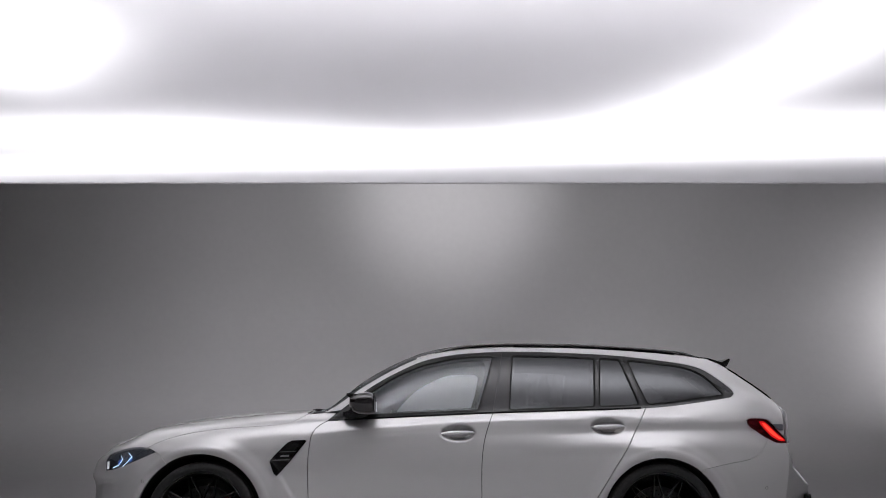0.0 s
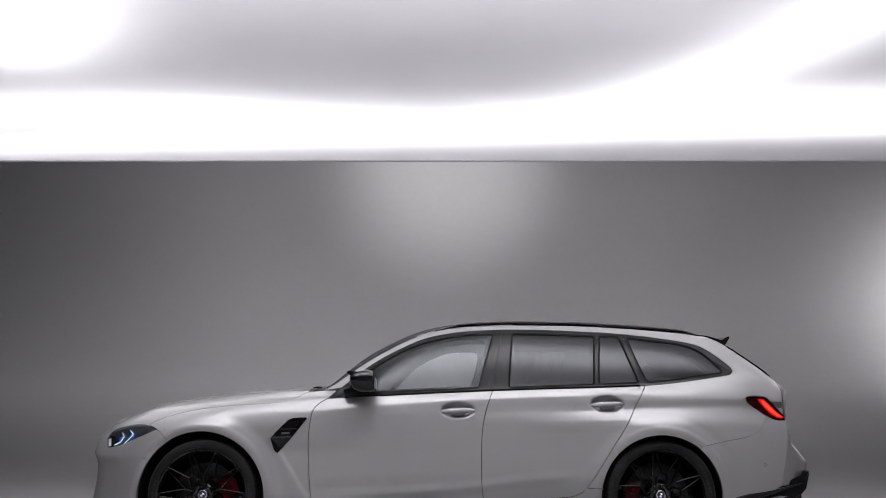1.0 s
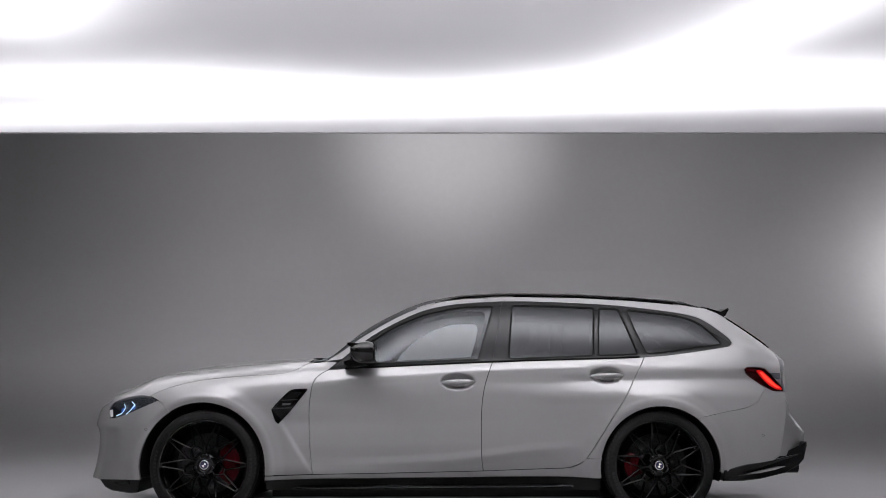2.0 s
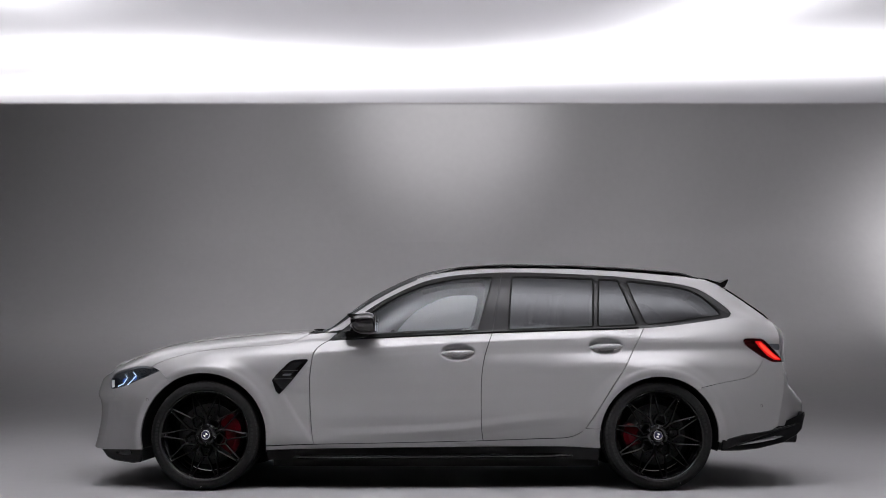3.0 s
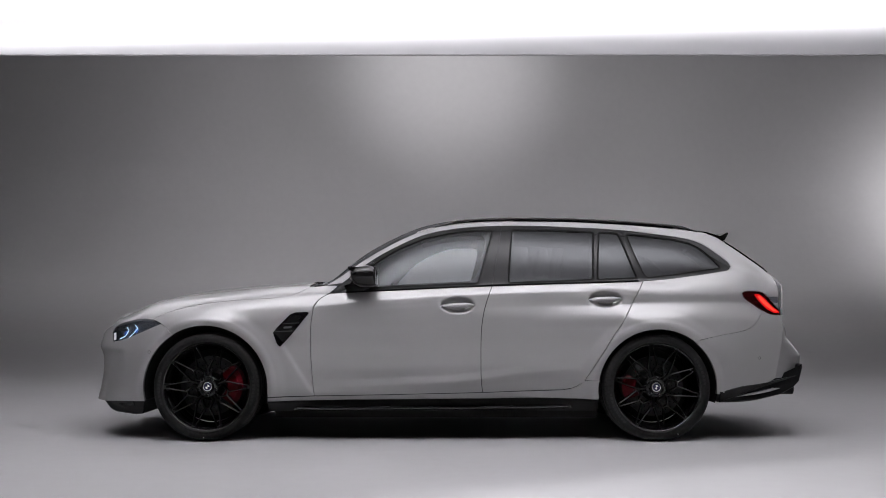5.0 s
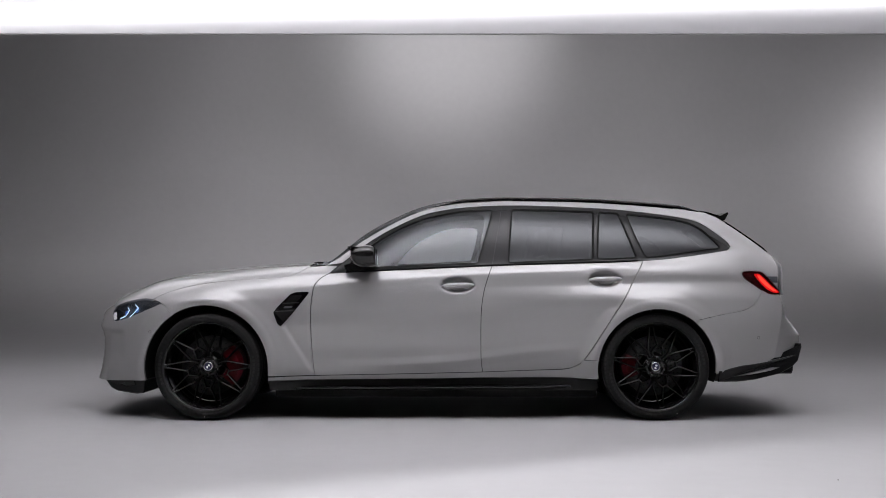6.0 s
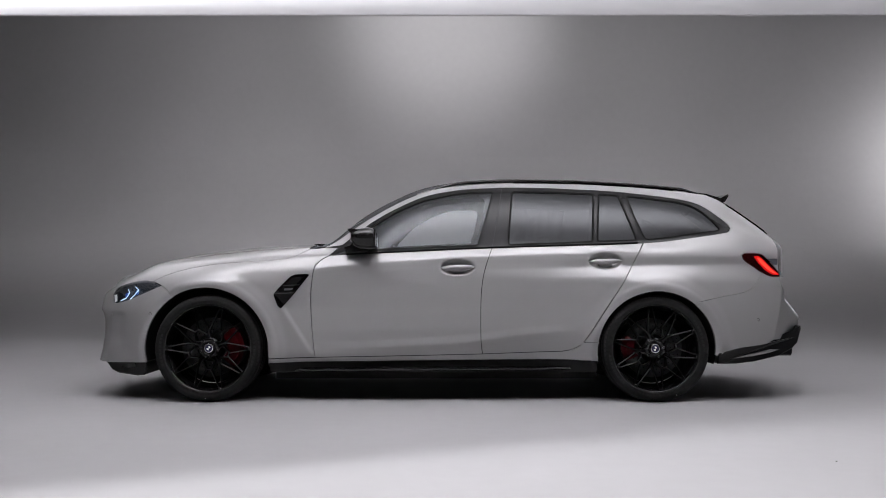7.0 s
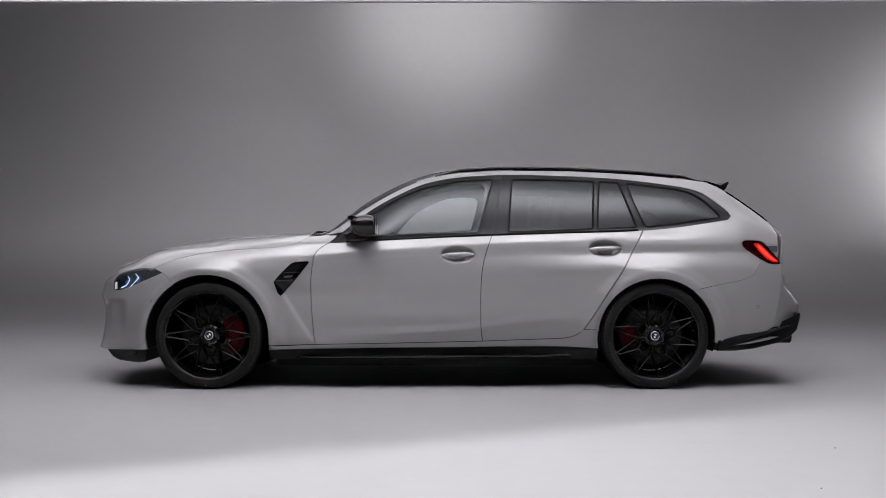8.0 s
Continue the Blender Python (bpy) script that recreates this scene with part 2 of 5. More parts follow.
# section rows from the sill up to the roof's middle: stations (x, half-width, height)
SILL = [(-2.34, 0.58, 0.14), (-2.2, 0.7, 0.14), (-1.9, 0.83, 0.14), (-1.5, 0.865, 0.14), (-0.9, 0.825, 0.14), (0.0, 0.815, 0.14), (0.9, 0.825, 0.14), (1.4, 0.865, 0.14), (2.0, 0.81, 0.14), (2.45, 0.66, 0.14)]
LOW_CREASE = [(-2.34, 0.61, 0.36), (-2.24, 0.71, 0.36), (-2.1, 0.8, 0.36), (-1.9, 0.885, 0.36), (-1.5, 0.925, 0.36), (-1.0, 0.908, 0.33), (-0.7, 0.898, 0.33), (0.0, 0.898, 0.358), (0.6, 0.903, 0.425), (1.0, 0.912, 0.45), (1.4, 0.935, 0.42), (1.8, 0.905, 0.4), (2.1, 0.845, 0.4), (2.3, 0.77, 0.4), (2.45, 0.66, 0.4)]
MID_DOOR = [(-2.34, 0.56, 0.55), (-2.24, 0.68, 0.55), (-2.1, 0.79, 0.55), (-1.9, 0.88, 0.56), (-1.5, 0.935, 0.56), (-1.0, 0.922, 0.55), (-0.7, 0.916, 0.55), (0.0, 0.919, 0.57), (0.6, 0.920, 0.6), (1.0, 0.928, 0.62), (1.4, 0.95, 0.6), (1.8, 0.915, 0.58), (2.1, 0.855, 0.56), (2.3, 0.785, 0.56), (2.45, 0.68, 0.56)]
WAIST = [(-2.34, 0.5, 0.68), (-2.22, 0.63, 0.68), (-2.1, 0.745, 0.69), (-1.9, 0.855, 0.71), (-1.5, 0.938, 0.735), (-1.0, 0.925, 0.74), (-0.7, 0.918, 0.74), (0.0, 0.917, 0.755), (0.6, 0.92, 0.77), (1.0, 0.928, 0.77), (1.4, 0.94, 0.765), (1.8, 0.9, 0.75), (2.1, 0.84, 0.74), (2.3, 0.775, 0.72), (2.45, 0.67, 0.72)]
HAUNCH = [(-2.34, 0.48, 0.7), (-2.22, 0.615, 0.7), (-2.1, 0.725, 0.72), (-1.9, 0.83, 0.755), (-1.5, 0.915, 0.8), (-1.0, 0.911, 0.825), (-0.7, 0.915, 0.8), (0.0, 0.911, 0.845), (0.6, 0.899, 0.87), (1.0, 0.892, 0.872), (1.4, 0.892, 0.872), (1.8, 0.866, 0.868), (2.1, 0.815, 0.85), (2.3, 0.755, 0.82), (2.45, 0.64, 0.8)]
SHOULDER = [(-2.34, 0.46, 0.72), (-2.22, 0.6, 0.725), (-2.1, 0.7, 0.75), (-1.9, 0.795, 0.79), (-1.5, 0.877, 0.85), (-1.0, 0.883, 0.88), (-0.7, 0.902, 0.862), (0.0, 0.898, 0.906), (0.6, 0.883, 0.95), (1.0, 0.874, 0.96), (1.4, 0.874, 0.945), (1.8, 0.85, 0.94), (2.1, 0.808, 0.925), (2.3, 0.75, 0.9), (2.45, 0.63, 0.88)]
BELT = [(-2.34, 0.44, 0.735), (-2.22, 0.56, 0.745), (-2.1, 0.64, 0.775), (-1.9, 0.735, 0.828), (-1.5, 0.82, 0.885), (-1.0, 0.848, 0.922), (-0.74, 0.866, 0.929), (-0.4, 0.863, 0.944), (0.0, 0.861, 0.964), (0.6, 0.856, 0.992), (1.0, 0.848, 1.004), (1.4, 0.825, 1.022), (1.7, 0.8, 1.06), (1.95, 0.775, 1.075), (2.15, 0.755, 1.0), (2.3, 0.725, 0.95), (2.45, 0.6, 0.92)]
WINDOW_TOP = [(-2.34, 0.38, 0.75), (-2.22, 0.48, 0.765), (-2.1, 0.56, 0.8), (-1.9, 0.66, 0.86), (-1.5, 0.745, 0.91), (-1.0, 0.78, 0.948), (-0.78, 0.785, 0.96), (-0.6, 0.745, 1.036), (-0.45, 0.71, 1.135), (-0.3, 0.682, 1.243), (-0.15, 0.66, 1.313), (0.0, 0.645, 1.351), (0.2, 0.637, 1.378), (0.45, 0.634, 1.388), (0.8, 0.634, 1.379), (1.2, 0.637, 1.357), (1.45, 0.645, 1.33), (1.6, 0.652, 1.303), (1.7, 0.665, 1.268), (1.8, 0.685, 1.218), (1.9, 0.703, 1.157), (2.1, 0.722, 1.06), (2.25, 0.7, 0.99), (2.45, 0.5, 0.95)]
ROOF_EDGE = [(-2.34, 0.3, 0.765), (-2.22, 0.38, 0.783), (-2.1, 0.46, 0.823), (-1.9, 0.55, 0.887), (-1.5, 0.63, 0.938), (-1.0, 0.67, 0.979), (-0.8, 0.69, 0.99), (-0.6, 0.655, 1.124), (-0.45, 0.633, 1.212), (-0.3, 0.614, 1.297), (-0.15, 0.59, 1.358), (0.0, 0.572, 1.396), (0.2, 0.565, 1.418), (0.45, 0.562, 1.428), (0.8, 0.56, 1.425), (1.2, 0.558, 1.407), (1.45, 0.56, 1.388), (1.6, 0.562, 1.373), (1.7, 0.562, 1.36), (1.8, 0.565, 1.34), (1.9, 0.575, 1.287), (2.1, 0.595, 1.15), (2.25, 0.6, 1.045), (2.45, 0.4, 0.97)]
ROOF_QUARTER = [(-2.34, 0.15, 0.775), (-2.22, 0.19, 0.797), (-2.1, 0.23, 0.839), (-1.9, 0.28, 0.909), (-1.5, 0.32, 0.974), (-1.0, 0.34, 1.009), (-0.83, 0.35, 1.012), (-0.6, 0.34, 1.165), (-0.45, 0.32, 1.245), (-0.3, 0.31, 1.320), (-0.15, 0.3, 1.378), (0.0, 0.29, 1.419), (0.2, 0.28, 1.442), (0.45, 0.28, 1.456), (0.8, 0.28, 1.453), (1.2, 0.28, 1.436), (1.6, 0.28, 1.403), (1.8, 0.28, 1.372), (1.9, 0.29, 1.33), (2.1, 0.3, 1.19), (2.25, 0.3, 1.075), (2.45, 0.2, 0.98)]
ROOF_MIDDLE = [(-2.34, 0.0, 0.778), (-2.22, 0.0, 0.801), (-2.1, 0.0, 0.844), (-1.9, 0.0, 0.916), (-1.5, 0.0, 0.984), (-1.0, 0.0, 1.018), (-0.85, 0.0, 1.020), (-0.6, 0.0, 1.184), (-0.45, 0.0, 1.262), (-0.3, 0.0, 1.337), (-0.15, 0.0, 1.391), (0.0, 0.0, 1.44), (0.2, 0.0, 1.458), (0.45, 0.0, 1.466), (0.8, 0.0, 1.463), (1.2, 0.0, 1.446), (1.6, 0.0, 1.413), (1.8, 0.0, 1.382), (1.9, 0.0, 1.343), (2.1, 0.0, 1.203), (2.25, 0.0, 1.085), (2.45, 0.0, 0.985)]
SECTION_ROWS = [SILL, LOW_CREASE, MID_DOOR, WAIST, HAUNCH, SHOULDER, BELT, WINDOW_TOP, ROOF_EDGE, ROOF_QUARTER, ROOF_MIDDLE]
GX = np.arange(-2.34, 2.4501, 0.005)
GZ = np.arange(0.14, 1.4501, 0.005)
GY = np.arange(0.0, 0.9501, 0.005)


def soften(a, sigma, axis):
    r = int(3 * sigma) + 1
    k = np.exp(-0.5 * (np.arange(-r, r + 1) / sigma) ** 2)
    k /= k.sum()
    a = np.moveaxis(a, axis, 0)
    p = np.concatenate([2 * a[:1] - a[r:0:-1], a, 2 * a[-1:] - a[-2:-r - 2:-1]])
    return np.moveaxis(sum(w * p[i:i + len(a)] for i, w in enumerate(k)), 0, axis)


def step(a, b, x):
    t = np.clip((x - a) / (b - a), 0, 1)
    return t * t * (3 - 2 * t)


def make_surface():
    rows_y = np.array([pchip([p[0] for p in r], [p[1] for p in r], GX) for r in SECTION_ROWS])
    rows_z = np.array([pchip([p[0] for p in r], [p[2] for p in r], GX) for r in SECTION_ROWS])
    n = len(SECTION_ROWS)
    side = np.empty((len(GX), len(GZ)))
    top = np.empty((len(GX), len(GY)))
    edge = np.empty(len(GX))
    fine = np.linspace(0, n - 1, 400)
    for i in range(len(GX)):
        ys, zs = rows_y[:, i], np.maximum.accumulate(rows_z[:, i] + np.arange(n) * 1e-4)
        v = np.concatenate([[0], np.cumsum(np.hypot(np.diff(ys), np.diff(zs)))])
        w = np.interp(fine, np.arange(n), v)
        yf, zf = pchip(v, ys, w), np.maximum.accumulate(pchip(v, zs, w))
        k = int(400 * 8 / (n - 1))
        side[i] = np.interp(GZ, zf[:k] + np.arange(k) * 1e-7, yf[:k])
        lean = min(1.6, max(0.5, (ys[7] - ys[8]) / (zs[8] - zs[7])))
        side[i] -= lean * np.maximum(0, GZ - zf[k - 1])
        top[i] = np.interp(GY, yf[::-1][:260], zf[::-1][:260])
        edge[i] = zs[8]
        t = np.clip((GZ - zs[6]) / max(zs[7] - zs[6], 0.02), 0, 1)
        side[i] += 0.020 * 4 * t * (1 - t) * step(0.05, 0.30, zs[7] - zs[6])
    side = soften(soften(side, 3.0, 0), 1.1, 1)
    X, Z = np.meshgrid(GX, GZ, indexing="ij")
    # flared wheel arches
    for cx, cz, r in (ARCH_F, ARCH_R):
        d = np.hypot(X - cx, Z - cz)
        side += (0.012 * step(r + 0.13, r + 0.05, d) + 0.007 * step(r + 0.066, r + 0.042, d)) * step(0.95, 0.75, Z)
        side -= 0.008 * step(r + 0.030, r, d) * step(0.95, 0.75, Z)
    # the hollow behind the front wheel, below the vent
    line = (X + 1.045) - (0.615 - Z) * 0.62
    side -= 0.016 * step(-0.004, 0.020, line) * step(1.0, 0.0, line) * step(0.27, 0.34, Z) * step(0.70, 0.58, Z)
    # hollow in the corner of the front bumper
    side -= 0.022 * step(0.565, 0.535, Z) * step(0.28, 0.42, Z) * step(-2.06, -2.13, X)
    # flat strip between the doors' crease and the windows
    crease = pchip([-1.2, -0.85, -0.67, -0.49, -0.31, -0.12, 0.06, 0.24, 0.6, 1.05], [0.828, 0.847, 0.862, 0.881, 0.894, 0.908, 0.919, 0.926, 0.937, 0.946], GX)
    sill_z = rows_z[6] - 0.004
    ridge = (0.0045 * step(-0.95, -0.7, GX) * step(1.0, 0.75, GX))[:, None]
    side += ridge * np.maximum(0, 1 - np.abs(Z - crease[:, None]) / 0.045)
    for i in np.where((GX > -0.95) & (GX < 1.04))[0]:
        ya, yb = np.interp(crease[i] - 0.003, GZ, side[i]), np.interp(sill_z[i], GZ, side[i])
        k = (GZ >= crease[i] - 0.003) & (GZ <= sill_z[i])
        flat = ya + (yb - ya) * (GZ[k] - crease[i] + 0.003) / (sill_z[i] - crease[i] + 0.003)
        w = float(step(-0.95, -0.78, GX[i]) * step(1.04, 0.85, GX[i]))
        side[i, k] += w * (flat - side[i, k])
    # soft swage along the lower doors
    fade = step(-1.15, -0.6, X) * step(0.75, 0.1, X)
    side += 0.0011 * np.exp(-((Z - 0.455 - 0.02 * X) / 0.032) ** 2) * fade
    side -= 0.0008 * np.exp(-((Z - 0.60) / 0.06) ** 2) * fade
    # crease from the rear door to the tail light, with a hollow below it
    c2 = pchip([-0.1, 0.42, 0.79, 1.0, 1.34, 1.7, 1.9, 2.2], [0.876, 0.890, 0.898, 0.904, 0.916, 0.920, 0.920, 0.915], GX)[:, None]
    lip = np.interp(Z - c2, [-0.16, -0.05, 0.0, 0.09], [0.0, -0.006, 0.005, 0.0])
    side += lip * (0.45 * step(0.0, 0.5, X) + 0.55 * step(0.5, 1.1, X)) * step(2.18, 1.95, X)
    # firm lower edge of the hollow in the rear door
    side += 0.0045 * np.maximum(0, 1 - np.abs(Z - 0.757) / 0.045) * step(0.45, 0.8, X) * step(1.5, 1.2, X)
    # sharper edge along the foot of the doors
    low = pchip([p[0] for p in LOW_CREASE], [p[2] for p in LOW_CREASE], GX)[:, None]
    side += 0.0075 * np.maximum(0, 1 - np.abs(Z - low) / 0.045) * step(-0.95, -0.55, X) * step(0.95, 0.6, X)
    # hollows behind the door handles
    for hx, hz in ((0.094, 0.852), (1.047, 0.892)):
        d = np.hypot((X - hx) / 0.116, (Z - hz) / 0.052)
        side -= 0.036 * step(1.0, 0.62, d)
    top = soften(soften(top, 2.5, 0), 2.5, 1)
    return side, top, edge


SIDE, DECK, EDGE = make_surface()
EVEN = soften(soften(SIDE, 1.3, 0), 1.1, 1)
SLOPE_X, SLOPE_Z = np.gradient(EVEN, 0.005, axis=0), np.gradient(EVEN, 0.005, axis=1)


def lookup(grid, gx, gy, x, y):
    a = np.clip((np.asarray(x) - gx[0]) / 0.005, 0, len(gx) - 1.001)
    b = np.clip((np.asarray(y) - gy[0]) / 0.005, 0, len(gy) - 1.001)
    i, j = a.astype(int), b.astype(int)
    u, v = a - i, b - j
    return (grid[i, j] * (1 - u) * (1 - v) + grid[i + 1, j] * u * (1 - v) + grid[i, j + 1] * (1 - u) * v + grid[i + 1, j + 1] * u * v)


def side_y(x, z):
    return lookup(SIDE, GX, GZ, x, z)


def deck_z(x, y):
    return lookup(DECK, GX, GY, x, np.abs(y))


def smooth(points, closed=False, per=8):
    """Centripetal-free Catmull-Rom through a few points."""
    p = [np.array(q, float) for q in points]
    n = len(p)
    out = []
    for i in range(n if closed else n - 1):
        a, b = p[i], p[(i + 1) % n]
        z = p[i - 1] if closed or i > 0 else 2 * a - b
        c = p[(i + 2) % n] if closed or i + 2 < n else 2 * b - a
        la = np.linalg.norm(b - a)
        ta = (b - z) * la / max(np.linalg.norm(b - a) + np.linalg.norm(a - z), 1e-6)
        tb = (c - a) * la / max(np.linalg.norm(b - a) + np.linalg.norm(c - b), 1e-6)
        for k in range(per):
            t = k / per
            out.append((1 + 2 * t) * (1 - t) ** 2 * a + t * (1 - t) ** 2 * ta + t * t * (3 - 2 * t) * b + t * t * (t - 1) * tb)
    if not closed:
        out.append(p[-1])
    return [tuple(q) for q in out]


def rounded(points, r=0.012, per=4):
    """A polygon with its corners cut round."""
    out, n = [], len(points)
    for i in range(n):
        a, b, c = (np.array(points[j % n], float) for j in (i - 1, i, i + 1))
        u, w = a - b, c - b
        lu, lw = np.linalg.norm(u), np.linalg.norm(w)
        s, e = b + u / lu * min(r, lu / 2.2), b + w / lw * min(r, lw / 2.2)
        for k in range(per + 1):
            t = k / per
            out.append(tuple((1 - t) ** 2 * s + 2 * t * (1 - t) * b + t * t * e))
    return out


def chain(*parts):
    """Joins runs of points into one closed outline."""
    out = []
    for run in parts:
        for q in run:
            if not out or math.dist(out[-1], q) > 1e-4:
                out.append(q)
    if math.dist(out[0], out[-1]) < 1e-4:
        out.pop()
    return out


def dense(poly, most=0.025):
    """The same outline with its long edges cut into short ones."""
    out = []
    for a, b in zip(poly, poly[1:] + poly[:1]):
        n = max(1, int(math.dist(a, b) / most))
        out += [(a[0] + (b[0] - a[0]) * i / n, a[1] + (b[1] - a[1]) * i / n) for i in range(n)]
    return out


def area_of(poly):
    return 0.5 * sum(a[0] * b[1] - b[0] * a[1] for a, b in zip(poly, poly[1:] + poly[:1]))


def inset(poly, g):
    """Moves an outline inwards (outwards: minus) by g."""
    if area_of(poly) < 0:
        poly = poly[::-1]
    p = np.array(poly)
    d = np.roll(p, -1, 0) - p
    d /= np.maximum(np.linalg.norm(d, axis=1, keepdims=True), 1e-9)
    nrm = np.stack([-d[:, 1], d[:, 0]], 1)
    m = nrm + np.roll(nrm, 1, 0)
    m /= np.maximum((m ** 2).sum(1, keepdims=True) / 2, 0.35)
    return [tuple(q) for q in p + g * m]


def with_hole(outer, hole):
    """Joins a hole to an outline by a slit."""
    if area_of(outer) < 0:
        outer = outer[::-1]
    if area_of(hole) > 0:
        hole = hole[::-1]
    a, b = np.array(outer), np.array(hole)
    d = ((a[:, None] - b[None]) ** 2).sum(2)
    i, j = np.unravel_index(d.argmin(), d.shape)
    return outer[:i + 1] + hole[j:] + hole[:j + 1] + outer[i:]


def clip_half(poly, axis, value, keep_more):
    out = []
    for k in range(len(poly)):
        a, b = poly[k - 1], poly[k]
        ia, ib = (a[axis] >= value) == keep_more, (b[axis] >= value) == keep_more
        if ia != ib:
            t = (value - a[axis]) / (b[axis] - a[axis])
            q = [a[0] + t * (b[0] - a[0]), a[1] + t * (b[1] - a[1])]
            q[axis] = value
            out.append(tuple(q))
        if ib:
            out.append(b)
    return out


def without_spikes(poly):
    """Drops corners at which an outline runs straight back on itself."""
    k, calm = 0, 0
    poly = list(poly)
    while len(poly) > 2 and calm < len(poly):
        a, b, c = poly[k - 1], poly[k % len(poly)], poly[(k + 1) % len(poly)]
        ux, uy, wx, wy = b[0] - a[0], b[1] - a[1], c[0] - b[0], c[1] - b[1]
        lu, lw = math.hypot(ux, uy), math.hypot(wx, wy)
        if lu < 1e-6 or lw < 1e-6 or (abs(ux * wy - uy * wx) < 1e-4 * lu * lw and ux * wx + uy * wy < 0):
            poly.pop(k % len(poly))
            calm, k = 0, max(0, k - 1)
            k %= max(1, len(poly))
        else:
            calm, k = calm + 1, (k + 1) % len(poly)
    return poly


def cells(poly, cell, split=1):
    """Cuts a flat outline into a grid: full squares inside, trimmed pieces along the edge."""
    p = np.array(poly)
    x0, y0 = p.min(0) - cell * 0.37
    nx, ny = int((p[:, 0].max() - x0) / cell) + 2, int((p[:, 1].max() - y0) / cell) + 2
    gx, gy = x0 + cell * np.arange(nx + 1), y0 + cell * np.arange(ny + 1)
    cx, cy = np.meshgrid(gx[:-1] + cell / 2, gy[:-1] + cell / 2, indexing="ij")
    inside = np.zeros(cx.shape, bool)
    touched = np.zeros(cx.shape, bool)
    q = np.roll(p, -1, 0)
    for a, b in zip(p, q):
        if a[1] != b[1]:
            hit = ((a[1] > cy) != (b[1] > cy)) & (cx < (b[0] - a[0]) * (cy - a[1]) / (b[1] - a[1]) + a[0])
            inside ^= hit
        k = int(np.linalg.norm(b - a) / cell * 12) + 2
        s = a + (b - a) * np.linspace(0, 1, k)[:, None]
        touched[np.clip(((s[:, 0] - x0) / cell).astype(int), 0, nx - 1), np.clip(((s[:, 1] - y0) / cell).astype(int), 0, ny - 1)] = True
    faces = []
    columns = {}
    for i, j in np.argwhere(inside | touched):
        xa, xb, ya, yb = gx[i], gx[i + 1], gy[j], gy[j + 1]
        if not touched[i, j]:
            faces.append([(xa, ya), (xb, ya), (xb, yb), (xa, yb)])
            continue
        if i not in columns:
            columns[i] = clip_half(clip_half([tuple(v) for v in poly], 0, xa, True), 0, xb, False)
        whole = clip_half(clip_half(columns[i], 1, ya, True), 1, yb, False) if columns[i] else []
        w = cell / split
        for a in range(split):
            strip = clip_half(clip_half(whole, 0, xa + a * w, True), 0, xa + (a + 1) * w, False) if whole and split > 1 else whole
            for b in range(split):
                piece = clip_half(clip_half(strip, 1, ya + b * w, True), 1, ya + (b + 1) * w, False) if strip and split > 1 else strip
                clean = []
                for v in piece:
                    if not clean or math.dist(clean[-1], v) > 2e-5:
                        clean.append(v)
                if len(clean) > 2 and math.dist(clean[0], clean[-1]) < 2e-5:
                    clean.pop()
                clean = without_spikes(clean)
                if len(clean) > 2 and abs(area_of(clean)) > 1e-8:
                    faces.append(clean)
    return faces


class Shell:
    """Collects faces with their own normals and makes one mesh of them."""

    def __init__(self):
        self.verts, self.faces, self.normals, self.lone = [], [], [], set()

    def add(self, face, normals, lone=False):
        k = len(self.verts)
        if lone:
            self.lone.add(len(self.faces))
        self.verts += face
        self.faces.append(list(range(k, k + len(face))))
        self.normals += normals

    def flat(self, face):
        v = [Vector(q) for q in face]
        n = (v[1] - v[0]).cross(v[2] - v[0])
        n = n.normalized() if n.length > 1e-12 else Vector((0, 0, 1))
        self.add(face, [tuple(n)] * len(face), True)

    def make(self, name, mat, parent, label=""):
        keys, verts, faces = {}, [], []
        for count, f in enumerate(self.faces):
            if count in self.lone:
                faces.append(list(range(len(verts), len(verts) + len(f))))
                verts += [self.verts[i] for i in f]
                continue
            g, own = [], set()
            for i in f:
                key = tuple(round(c, 5) for c in self.verts[i])
                if key not in keys:
                    keys[key] = len(verts)
                    verts.append(self.verts[i])
                if keys[key] in own:
                    verts.append(self.verts[i])
                    g.append(len(verts) - 1)
                    continue
                own.add(keys[key])
                g.append(keys[key])
            faces.append(g)
        me = bpy.data.meshes.new(name)
        me.from_pydata(verts, [], faces)
        me.materials.append(mat)
        me.shade_smooth()
        me.normals_split_custom_set(self.normals)
        ob = new(name, me)
        ob.parent = parent
        if label:
            ob["label"] = label
        return ob


def side_normal(x, z, s):
    gx, gz = lookup(SLOPE_X, GX, GZ, x, z), lookup(SLOPE_Z, GX, GZ, x, z)
    n = np.stack([-gx, np.full_like(gx, s), -gz], -1)
    return n / np.linalg.norm(n, axis=-1, keepdims=True)


